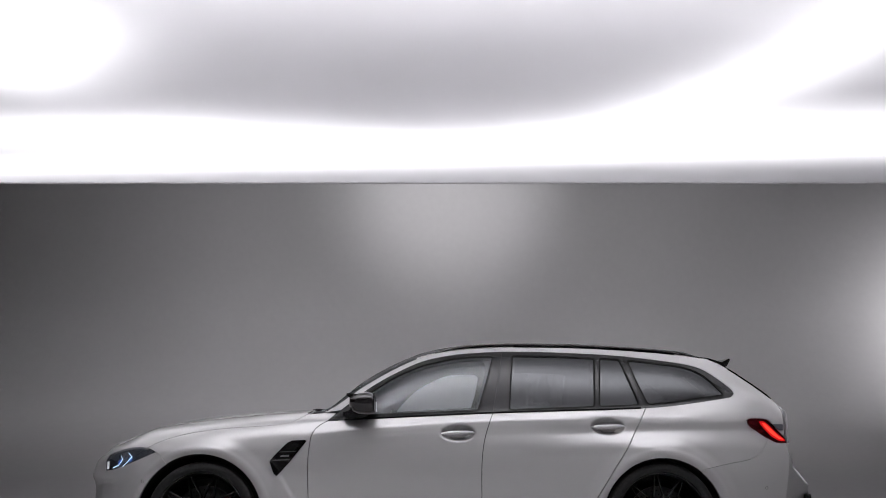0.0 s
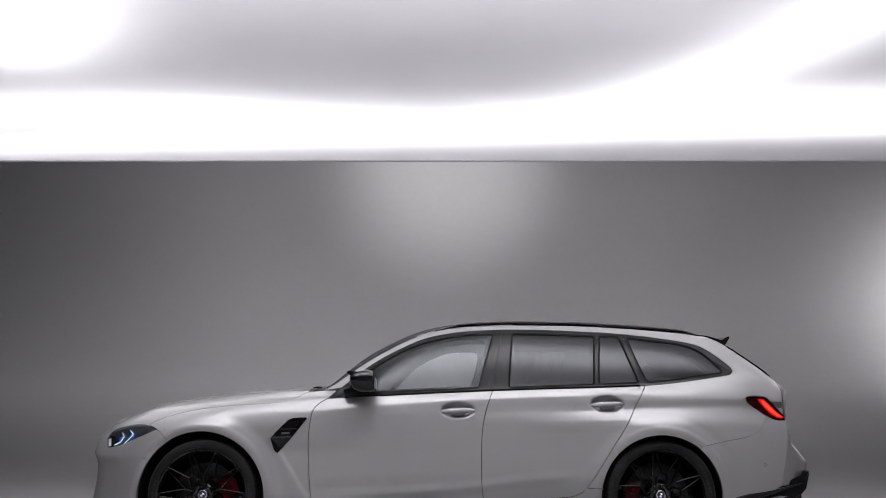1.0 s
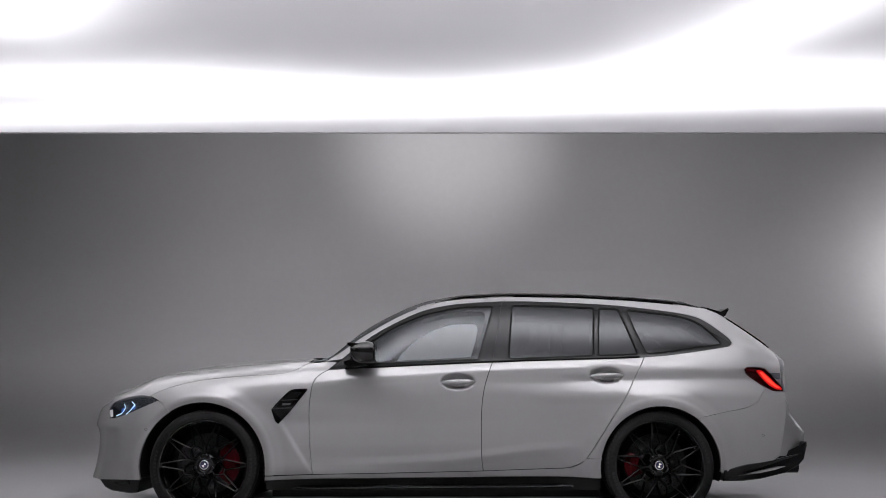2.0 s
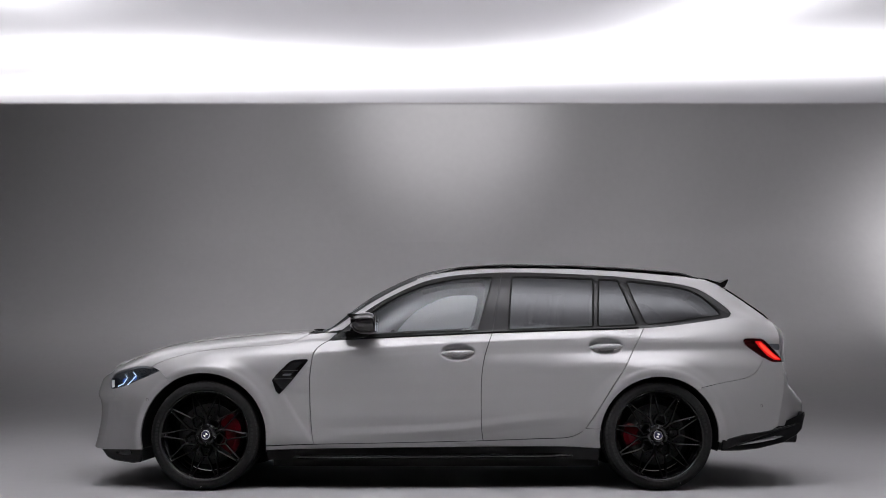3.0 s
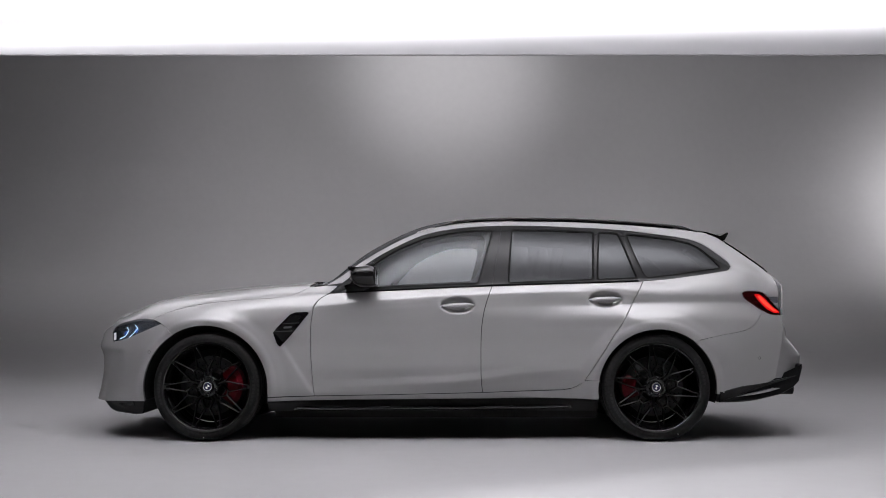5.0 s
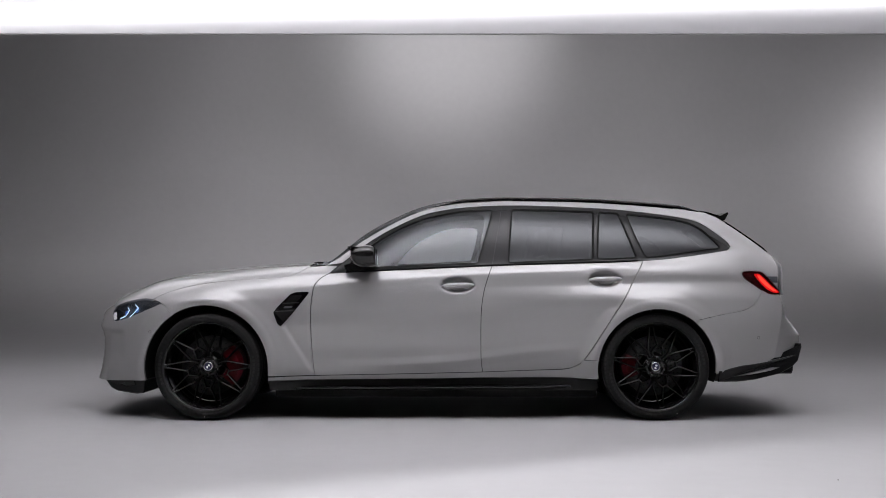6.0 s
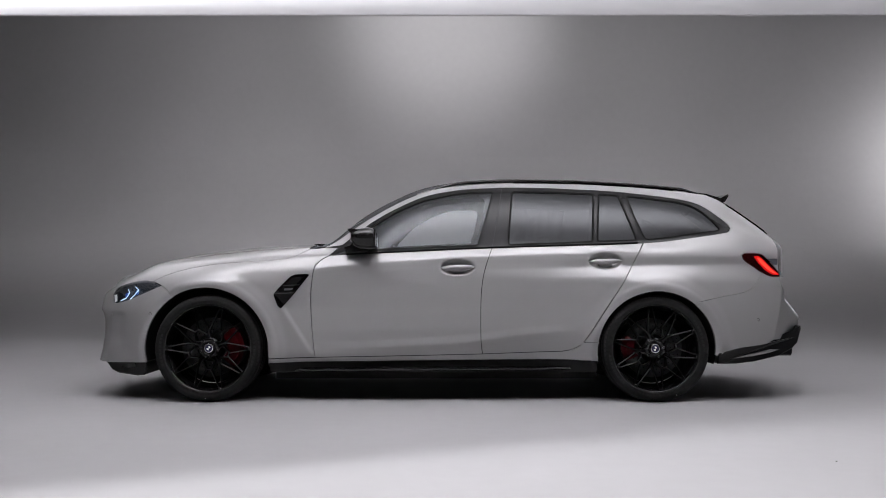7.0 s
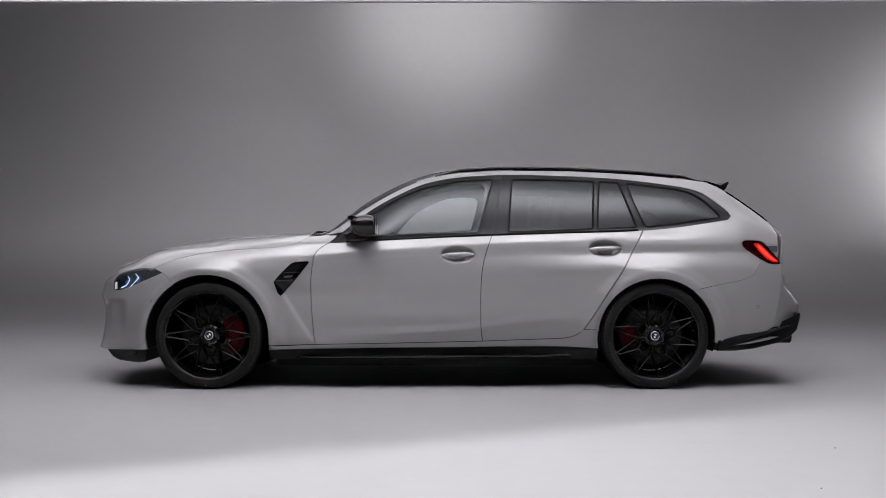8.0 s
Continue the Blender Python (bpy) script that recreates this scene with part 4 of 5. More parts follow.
VENT = [(-0.868, 0.808), (-0.860, 0.800), (-0.957, 0.676), (-1.040, 0.586), (-1.061, 0.604), (-1.086, 0.676), (-1.058, 0.712), (-0.979, 0.792), (-0.947, 0.805)]


def build_car():
    car = new("estate_car")
    tagged(car, "light grey estate car with black trim on a studio floor", "car")
    fd, dd, dr = smooth(FENDER_DOOR), smooth(DOOR_DOOR), smooth(DOOR_REAR)
    foot_f, foot_r = smooth(DOOR_FOOT_FRONT), smooth(DOOR_FOOT_REAR)
    belt_f, belt_m, belt_r = smooth(BELT_FRONT), smooth(BELT_MID), smooth(BELT_REAR)
    cant_r, cant_m, cant_f = smooth(CANT_REAR), smooth(CANT_MID), smooth(CANT_FRONT)
    bonnet_line, hl_top, hl_foot = smooth(BONNET_LINE), smooth(HEADLIGHT_TOP), smooth(HEADLIGHT_FOOT[1:])
    tl_top, tl_foot = smooth(TAIL_LIGHT_TOP), smooth(TAIL_LIGHT_FOOT)
    bumper_r, tail_up, tail_low, rear_foot = smooth(BUMPER_REAR[:-1]), smooth(TAIL_EDGE), smooth(TAIL_EDGE_LOW), smooth(REAR_FOOT)
    pillar_r, pillar_f, sill_foot, nose = smooth(PILLAR_REAR), smooth(PILLAR_FRONT), smooth(SILL_FOOT), smooth(NOSE_EDGE)
    gap_f = smooth(BUMPER_GAP)
    front_glass, rear_glass = rounded(GLASS_FRONT, 0.02), rounded(GLASS_REAR, 0.015)
    quarter_glass, cargo_glass = rounded(GLASS_QUARTER, 0.015), rounded(GLASS_CARGO, 0.03)
    fender_corner = [(-0.684, 0.980), (-0.772, 0.982)]
    aF0 = arch_angle(ARCH_F, BUMPER_GAP[-1])
    aR0 = arch_angle(ARCH_R, BUMPER_REAR[0])
    roof_line = [(x, float(np.interp(x, GX, EDGE)) - 0.004) for x in np.linspace(1.76, -0.04, 60)]
    sill_rear = [(0.900, 0.369), (1.004, 0.369)]
    for s in (-1, 1):
        # painted panels
        door_f = side_panel("front_door", chain(belt_f, dd, foot_f, fd[::-1]), PAINT, car, s, cell=0.008)
        door_r = side_panel("rear_door", chain(belt_m, dr, foot_r, dd[::-1]), PAINT, car, s, cell=0.008)
        fender = chain(fd[::-1], fender_corner, bonnet_line, [HEADLIGHT_TOP[0]], gap_f, arc(ARCH_F, aF0, -4, 50), [(-1.121, 0.264), FENDER_DOOR[-1]])
        fender_panel = side_panel("front_fender", fender, PAINT, car, s, cell=0.008)
        quarter = chain(cant_f[::-1][10:], cant_m[::-1], cant_r[::-1], belt_r[::-1], dr[:57], sill_rear, arc(ARCH_R, arch_angle(ARCH_R, sill_rear[-1]), aR0, 40),
                        bumper_r, tl_foot[::-1][16:], tl_top[::-1], tail_up[::-1][8:], pillar_r, roof_line, pillar_f, [(-0.70, 0.990)])
        side_panel("body_side", quarter, PAINT, car, s, cell=0.009)
        sill = chain([(-1.121, 0.262)], foot_f[::-1], foot_r[::-1], dr[::-1][:17], sill_rear, arc(ARCH_R, arch_angle(ARCH_R, sill_rear[-1]), 192, 10), sill_foot[::-1])
        side_panel("sill", sill, PAINT, car, s)
        # window frames, seals and panes
        split = [CANT_FRONT[0], ((CANT_FRONT[0][0] + DOOR_DOOR[0][0]) / 2, 1.182), DOOR_DOOR[0]]
        cargo_split = [CANT_REAR[-1], (1.247, 1.183), DOOR_REAR[0]]
        frame_f = chain(belt_f, split[::-1], cant_f)
        side_panel("window_frame", with_hole(inset(frame_f, 0.0012), inset(front_glass, -0.006)), TRIM, door_f, s, "satin black window frame", gap=0, thick=0.012, split=4)
        frame_r = inset(chain(belt_m, cargo_split[::-1], cant_m, split), 0.0012)
        frame_r = with_hole(with_hole(frame_r, inset(rear_glass, -0.006)), inset(quarter_glass, -0.006))
        side_panel("window_frame", frame_r, TRIM, door_r, s, "satin black window frame", gap=0, thick=0.012, split=4)
        cargo_frame = side_panel("cargo_window_frame", with_hole(inset(chain(belt_r, cant_r, cargo_split), 0.0012), inset(cargo_glass, -0.006)), TRIM, car, s, "satin black window frame", gap=0, thick=0.012, split=4)
        for nm, pane, mat, owner in (("front_window", front_glass, GLASS, door_f), ("rear_window", rear_glass, GLASS_DARK, door_r), ("quarter_window", quarter_glass, GLASS_DARK, door_r), ("cargo_window", cargo_glass, GLASS_DARK, cargo_frame)):
            side_strip("window_seal", inset(dense(pane), -0.0065), inset(dense(pane), 0.005), SEAL, owner, s, -0.001)
            ob = side_panel(nm, pane, mat, owner, s, "clear window glass" if mat is GLASS else "dark tinted window glass", gap=0, thick=0, lift=-0.006)
            ob.visible_shadow = False
        # belt moulding
        bm = bmesh.new()
        run = belt_f + belt_m[1:]
        tube(bm, [(x, s * (float(side_y(x, z)) + 0.002), z + 0.004) for x, z in run[2:-1]], [0.006] * (len(run) - 3), [0.0055] * (len(run) - 3), 8)
        mesh_object("belt_moulding", bm, SEAL, car)
        # lights
        hl = chain(hl_top, [HEADLIGHT_FOOT[1]], hl_foot)
        lamp = side_panel("headlight", hl, LAMP_BLACK, car, s, "black headlight with clear cover and blue light signature", lift=-0.020, thick=0.03)
        for path in ([(-2.018, 0.724), (-1.987, 0.702), (-2.015, 0.670), (-2.047, 0.643)], [(-2.077, 0.706), (-2.057, 0.686), (-2.082, 0.648), (-2.125, 0.632)]):
            bm = bmesh.new()
            q = path
            tube(bm, [(x, s * (float(side_y(x, z)) - 0.008), z) for x, z in q], [0.0040] * len(q), [0.0040] * len(q), 8)
            mesh_object("light_bar", bm, LED_BLUE, lamp, "pale blue light bar")
        for hx, hz in ((-2.075, 0.665), (-1.995, 0.683)):
            bm = bmesh.new()
            bmesh.ops.create_uvsphere(bm, u_segments=20, v_segments=12, radius=0.021, matrix=Matrix.Translation((hx, s * (float(side_y(hx, hz)) - 0.034), hz)))
            for f in bm.faces:
                f.smooth = True
            mesh_object("lens", bm, LENS_BLUE, lamp, "dark blue projector lens")
        side_panel("side_marker", [(-2.192, 0.668), (-2.166, 0.672), (-2.152, 0.628), (-2.172, 0.622)], MARKER_WHITE, lamp, s, "pale side marker", gap=0, lift=0.003, thick=0.004, cell=0.01)
        side_panel("light_cover", hl, LAMP_GLASS, lamp, s, gap=0.002, thick=0, lift=0.0).visible_shadow = False
        tl = chain(tl_top, tl_foot)
        tail = side_panel("tail_light", tl, TAIL_DARK, car, s, "dark red tail light with a glowing bar", lift=0.003, thick=0.03, cell=0.012)
        glow = rounded([(2.02, 0.924), (2.06, 0.926), (2.10, 0.893), (2.15, 0.843), (2.194, 0.812), (2.194, 0.800), (2.150, 0.803), (2.105, 0.828), (2.055, 0.880)], 0.012)
        side_panel("light_bar", glow, TAIL_GLOW, tail, s, "glowing red light bar", gap=0, lift=0.0048, thick=0.002, cell=0.012)
        core = rounded([(2.045, 0.914), (2.062, 0.914), (2.105, 0.876), (2.150, 0.832), (2.185, 0.809), (2.150, 0.815), (2.105, 0.846), (2.065, 0.885)], 0.008)
        side_panel("light_core", core, TAIL_CORE, tail, s, "bright red heart of the light bar", gap=0, lift=0.0062, thick=0.001, cell=0.012)
        inner = rounded([(2.116, 0.908), (2.192, 0.908), (2.190, 0.868), (2.160, 0.868)], 0.006)
        side_panel("tailgate_light", inner, LAMP_BLACK, tail, s, "unlit dark tailgate light", gap=0, lift=0.0015, thick=0.02)
        # vent behind the front wheel
        vent = rounded(VENT, 0.004)
        grille = side_panel("side_vent", vent, VENT_BLACK, fender_panel, s, "gloss black side vent with slats", gap=0, lift=0.004, thick=0.02, cell=0.01)
        hollow = rounded([(-0.900, 0.786), (-0.965, 0.786), (-1.040, 0.713), (-1.055, 0.690), (-0.985, 0.690)], 0.008)
        side_panel("vent_opening", hollow, BLACK, grille, s, gap=0, lift=0.0055, thick=0.002, cell=0.01)
        for bar in ([(-0.918, 0.741), (-1.022, 0.737), (-1.028, 0.731), (-0.924, 0.735)], [(-0.958, 0.690), (-1.070, 0.686), (-1.074, 0.680), (-0.963, 0.684)]):
            side_panel("slat", bar, SLAT_GREY, grille, s, gap=0, lift=0.008, thick=0.006, cell=0.01)
        side_panel("badge", rounded([(-0.962, 0.717), (-1.016, 0.715), (-1.020, 0.702), (-0.970, 0.704)], 0.004), BADGE_GREY, grille, s, "small plain metal badge", gap=0, lift=0.0075, thick=0.003, cell=0.01)
        # handles
        for door, hx, hz in ((door_f, 0.094, 0.852), (door_r, 1.047, 0.892)):
            bm = bmesh.new()
            pts, ws, hs = [], [], []
            for k in range(17):
                t = -1 + k / 8
                x = hx + 0.108 * t
                z = hz - 0.004 + 0.004 * t
                edge = 0.5 * (float(side_y(hx - 0.13, z)) + float(side_y(hx + 0.13, z)))
                pts.append((x, s * (edge + 0.010 - 0.020 * abs(t) ** 3), z))
                body = max(0.0, 1 - abs(t) ** 4)
                ws.append(0.004 + 0.010 * body)
                hs.append(0.003 + 0.0145 * body)
            tube(bm, pts, ws, hs, 14)
            handle = mesh_object("door_handle", bm, PAINT, door, "body-coloured door handle")
            bm = bmesh.new()
            slab(bm, rounded([(hx - 0.050, hz - 0.008), (hx + 0.052, hz - 0.006), (hx + 0.046, hz - 0.033), (hx - 0.036, hz - 0.036)], 0.008), edge - 0.006, edge - 0.035, s, 0.004)
            mesh_object("handle_flap", bm, PAINT, handle)
        # roof rail
        bm = bmesh.new()
        xs = np.linspace(-0.055, 1.735, 60)
        rail = []
        for x in xs:
            t = (x + 0.055) / 1.79
            up = 0.019 * min(1.0, step(0, 0.10, t)) * min(1.0, step(1.0, 0.93, t))
            rail.append((x, s * (row_y(ROOF_EDGE, x) - 0.006), float(np.interp(x, GX, EDGE)) + up - 0.004))
        tube(bm, rail, [0.014] * 60, [0.009] * 60, 10)
        mesh_object("roof_rail", bm, TRIM_GLOSS, car, "low black roof rail")
        bm = bmesh.new()
        slab(bm, [(x, float(np.interp(x, GX, EDGE)) - 0.012) for x in np.linspace(-0.05, 1.72, 40)] + [(x, float(np.interp(x, GX, EDGE)) + 0.010) for x in np.linspace(1.70, -0.02, 40)],
             0.552, 0.545, s)
        mesh_object("rail_foot", bm, TRIM_GLOSS, car)
        # mirror
        bm = bmesh.new()
        rows = []
        for t, x0, x1, z0, z1 in ((0.0, -0.563, -0.452, 1.000, 1.080), (0.04, -0.585, -0.436, 0.972, 1.098), (0.10, -0.592, -0.424, 0.962, 1.106), (0.17, -0.590, -0.424, 0.965, 1.104), (0.215, -0.575, -0.428, 0.978, 1.094), (0.235, -0.545, -0.438, 1.000, 1.072)):
            rows.append([bm.verts.new((x1 + (x0 - x1) * u, s * (0.83 + t), z0 + (z1 - z0) * w)) for u, w in [(0.0, 0.05), (0.25, 0.0), (0.6, 0.02), (0.85, 0.12), (0.98, 0.35), (1.0, 0.6), (0.99, 0.76), (0.9, 0.86), (0.62, 0.96), (0.35, 1.0), (0.12, 0.95), (0.0, 0.78)]])
        for a, b in zip(rows, rows[1:]):
            for i in range(12):
                bm.faces.new((a[i], a[(i + 1) % 12], b[(i + 1) % 12], b[i]))
        bm.faces.new(rows[0]), bm.faces.new(rows[-1][::-1])
        bmesh.ops.recalc_face_normals(bm, faces=bm.faces)
        bevel_edges(bm, 0.006, 2, 45)
        mirror = mesh_object("door_mirror", bm, CARBON, car, "gloss black carbon door mirror")
        bm = bmesh.new()
        slab(bm, rounded([(-0.592, 1.094), (-0.601, 1.092), (-0.600, 1.082), (-0.585, 1.068), (-0.50, 1.072), (-0.50, 1.085)], 0.004), 1.045, 0.88, s)
        mesh_object("mirror_winglet", bm, CARBON, mirror)
        bm = bmesh.new()
        slab(bm, rounded([(-0.636, 0.985), (-0.60, 0.995), (-0.50, 0.978), (-0.468, 0.962), (-0.50, 0.945), (-0.605, 0.938), (-0.63, 0.955)], 0.008), 0.925, 0.80, s, 0.006)
        mesh_object("mirror_foot", bm, TRIM_GLOSS, mirror)
        bm = bmesh.new()
        slab(bm, [(-0.64, 0.948), (-0.50, 0.952), (-0.50, 1.06), (-0.56, 1.05)], 0.838, 0.80, s)
        mesh_object("mirror_triangle", bm, SEAL, mirror)
        bm = bmesh.new()
        box(bm, -0.4280, -0.4240, min(s * 0.85, s * 1.05), max(s * 0.85, s * 1.05), 0.985, 1.085)
        mesh_object("mirror_glass", bm, MIRROR, mirror)
        # parking sensor rings
        for px, pz in ((-1.882, 0.552), (2.036, 0.512)):
            d = [(px + 0.0095 * math.cos(a), pz + 0.0095 * math.sin(a)) for a in [i * math.pi / 10 for i in range(20)]]
            e = [(px + 0.0080 * math.cos(a), pz + 0.0080 * math.sin(a)) for a in [i * math.pi / 10 for i in range(20)]]
            side_strip("sensor_ring", d, e, SEAL, car, s, 0.0012)
        # skirt below the sill
        skirt = Shell()
        add_side(skirt, chain(sill_foot, [(1.000, 0.190), (0.985, 0.170), (-1.105, 0.170), (-1.118, 0.190)]), s, gap=0.001, lift=-0.012)
        skirt_ob = skirt.make("side_skirt", SKIRT, car, "satin black side skirt")
        bm = bmesh.new()
        n = 40
        rows = []
        for i in range(n + 1):
            x = -1.00 + 1.90 * i / n
            t = min(1.0, step(0, 0.12, i / n)) * min(1.0, step(1.0, 0.85, i / n))
            z = 0.186 + 0.012 * i / n
            base = float(side_y(x, z + 0.02)) - 0.03
            rows.append([bm.verts.new((x, s * (base + b * t), z + c)) for b, c in ((0.0, 0.020), (0.062, 0.006), (0.068, 0.002), (0.066, -0.003), (0.0, -0.012))])
        for a, b in zip(rows, rows[1:]):
            for i in range(5):
                bm.faces.new((a[i], b[i], b[(i + 1) % 5], a[(i + 1) % 5]))
        bmesh.ops.recalc_face_normals(bm, faces=bm.faces)
        mesh_object("skirt_blade", bm, TRIM_GLOSS, skirt_ob)
        # wheel housing
        for arch, nm in ((ARCH_F, "front"), (ARCH_R, "rear")):
            bm = bmesh.new()
            run = arc(arch, -14, 194, 48, 0.004)
            out = [bm.verts.new((x, s * (float(side_y(x, max(z, 0.2))) - 0.006), z)) for x, z in run]
            mid = [bm.verts.new((x, s * 0.52, z)) for x, z in run]
            for i in range(len(run) - 1):
                bm.faces.new((out[i], out[i + 1], mid[i + 1], mid[i])).smooth = True
            bm.faces.new(mid)
            mesh_object("wheel_housing", bm, HOUSING, car, "black wheel arch liner")
        # inside lining with the window openings
        lining = inset(chain(belt_f, belt_m[1:], belt_r[1:], cant_r, cant_m, cant_f), -0.07)
        if s < 0:
            opening = rounded([(-0.64, 0.968), (0.21, 1.012), (0.258, 1.171), (0.288, 1.322), (0.06, 1.312), (-0.128, 1.272), (-0.278, 1.21), (-0.353, 1.17), (-0.50, 1.085), (-0.60, 1.015)], 0.055)
        else:
            opening = rounded([(-0.40, 0.985), (0.21, 1.012), (0.258, 1.171), (0.288, 1.322), (0.06, 1.318), (-0.077, 1.273), (-0.237, 1.184), (-0.32, 1.10), (-0.38, 1.03)], 0.055)
        for g in (opening, inset(rear_glass, 0.02), inset(cargo_glass, 0.02)):
            lining = with_hole(lining, g)
        side_panel("inner_lining", lining, LINING, car, s, gap=0, lift=-0.045, thick=0, cell=0.03)
        bm = bmesh.new()
        slab(bm, [(-0.80, 0.25), (1.0, 0.25), (1.0, 0.96), (0.3, 0.945), (-0.72, 0.90)], 0.83, 0.78, s)
        mesh_object("door_lining", bm, LINING, car)

    # bonnet, glass and roof
    edge = [(x, float(side_y(x, z))) for x, z in bonnet_line]
    front_edge = [(x, float(side_y(x, z))) for x, z in hl_top if -2.16 < x < -1.885]
    run = edge + front_edge
    tip = run[-1]
    nose_line = [(-2.165 - 0.035 * (1 - (k / 10) ** 2), tip[1] * k / 10) for k in range(9, -1, -1)]
    half = [(-0.875, 0.0), (-0.87, 0.3), (-0.862, 0.55)] + run + nose_line
    deck_panel("bonnet", chain(half, [(x, -y) for x, y in half[::-1]]), PAINT, car, "grey bonnet with raised edges", cell=0.02, gap=0.0010, lift=0.001)
    half = [(-0.852, 0.0), (-0.85, 0.3), (-0.80, 0.665)] + [(x, row_y(ROOF_EDGE, x) - 0.012) for x in np.linspace(-0.74, -0.20, 20)] + [(-0.17, 0.50), (-0.185, 0.25), (-0.19, 0.0)]
    deck_panel("windscreen", chain(half, [(x, -y) for x, y in half[::-1]]), GLASS, car, "clear raked windscreen", thick=0.006).visible_shadow = False
    half = [(-0.186, 0.0), (-0.181, 0.25), (-0.166, 0.50)] + [(x, row_y(ROOF_EDGE, x) - 0.008) for x in np.linspace(-0.18, 1.80, 54)] + [(1.82, 0.45), (1.825, 0.2), (1.825, 0.0)]
    deck_panel("roof", chain(half, [(x, -y) for x, y in half[::-1]]), PAINT, car, "grey painted roof", cell=0.03)
    half = [(1.93, 0.0), (1.93, 0.3), (1.925, 0.545)] + [(x, row_y(ROOF_EDGE, x) - 0.018) for x in np.linspace(1.94, 2.18, 12)] + [(2.20, 0.50), (2.21, 0.2), (2.21, 0.0)]
    deck_panel("rear_screen", chain(half, [(x, -y) for x, y in half[::-1]]), GLASS_DARK, car, "dark tinted rear screen", lift=0.006, thick=0.02)
    half = [(1.83, 0.0), (1.83, 0.3), (1.815, 0.525), (1.86, 0.545), (1.92, 0.556), (1.926, 0.30), (1.926, 0.0)]
    deck_panel("tailgate_top", chain(half, [(x, -y) for x, y in half[::-1]]), PAINT, car)
    deck_panel("headliner", [(-0.16, -0.55), (1.75, -0.55), (1.75, 0.55), (-0.16, 0.55)], LINING, car, lift=-0.045, thick=0, gap=0, cell=0.06)
    # roof spoiler
    bm = bmesh.new()
    rows = []
    for k in range(25):
        y = -0.54 + 1.08 * k / 24
        a = abs(y) / 0.54
        back = 1.975 - 0.030 * a ** 3
        kick = 0.006 + 0.012 * step(0.80, 0.97, a)
        z0 = float(deck_z(1.745, min(abs(y), 0.53)))
        rows.append([bm.verts.new((x, y, z)) for x, z in ((1.735, z0 + 0.002), (1.80, z0 + 0.004 - 0.010), (back - 0.05, z0 - 0.034), (back, z0 - 0.026 + kick), (back + 0.004, z0 - 0.034 + kick * 0.8), (back - 0.02, z0 - 0.062), (1.86, z0 - 0.085), (1.80, z0 - 0.045))])
    for a, b in zip(rows, rows[1:]):
        for i in range(8):
            bm.faces.new((a[i], b[i], b[(i + 1) % 8], a[(i + 1) % 8]))
    bm.faces.new(rows[0]), bm.faces.new(rows[-1][::-1])
    bmesh.ops.recalc_face_normals(bm, faces=bm.faces)
    mesh_object("roof_spoiler", bm, CARBON, car, "black roof spoiler")
    # rear washer and wiper stub
    bm = bmesh.new()
    tube(bm, [(x, -0.44, float(deck_z(x, 0.44)) + 0.010) for x in (2.17, 2.20, 2.235)], [0.03] * 3, [0.007] * 3, 8)
    mesh_object("rear_wiper", bm, SEAL, car)
    # scuttle with wiper
    bm = bmesh.new()
    tube(bm, [(-0.905, -0.44, 0.994), (-0.890, -0.43, 1.004), (-0.87, -0.40, 1.010), (-0.85, -0.2, 1.018), (-0.83, 0.1, 1.030)], [0.010] * 5, [0.004, 0.008, 0.008, 0.005, 0.004], 8)
    mesh_object("wiper", bm, SEAL, car)
    bm = bmesh.new()
    box(bm, -0.90, -0.80, -0.68, 0.68, 0.94, 0.975)
    mesh_object("scuttle", bm, SEAL, car)

    # front bumper: corners and nose
    shell = Shell()
    paint_foot = 0.238
    for s in (-1, 1):
        corner = chain(hl_foot, gap_f, arc(ARCH_F, aF0, 192, 30), [(-1.917, paint_foot), NOSE_EDGE[-1]], nose[::-1])
        add_side(shell, corner, s, cell=0.010, gap=0.0)
    low = [(x, float(side_y(x, z)), z) for x, z in nose[::-1]]
    over = [(x, float(side_y(x, z)), z) for x, z in hl_top[::-1][1:] if x < -2.155] + [(x, y, float(deck_z(x, y)) - 0.002) for x, y in nose_line]
    depth_f = lambda z: float(np.interp(z, [0.2, 0.3, 0.5, 0.58, 0.68, 0.8], [0.18, 0.16, 0.17, 0.20, 0.175, 0.085]))
    cap(shell, low + over, depth_f, -1, power=3.6, sides=len(low))
    bumper = shell.make("front_bumper", PAINT, car, "grey front bumper")
    nose_run = sorted((z, x) for x, z in nose)

    def nose_x(y, z):
        x = float(np.interp(z, [p[0] for p in nose_run], [p[1] for p in nose_run]))
        return x - depth_f(z) * (1 - min(1.0, abs(y) / float(side_y(x, z))) ** 3.6)

    for s in (-1, 1):
        bm = bmesh.new()
        q = rounded([(s * 0.05, 0.30), (s * 0.05, 0.66), (s * 0.14, 0.68), (s * 0.31, 0.66), (s * 0.34, 0.60), (s * 0.27, 0.33)], 0.04)
        for f in cells(q, 0.03):
            bm.faces.new([bm.verts.new((nose_x(y, z) - 0.004, y, z)) for y, z in f])
        bmesh.ops.remove_doubles(bm, verts=bm.verts, dist=1e-5)
        for (ay, az), (by, bz) in zip(q, q[1:] + q[:1]):
            bm.faces.new([bm.verts.new(v) for v in ((nose_x(ay, az) - 0.004, ay, az), (nose_x(by, bz) - 0.004, by, bz), (nose_x(by, bz) + 0.03, by, bz), (nose_x(ay, az) + 0.03, ay, az))])
        grille = mesh_object("kidney_grille", bm, VENT_BLACK, bumper, "tall black kidney grille")
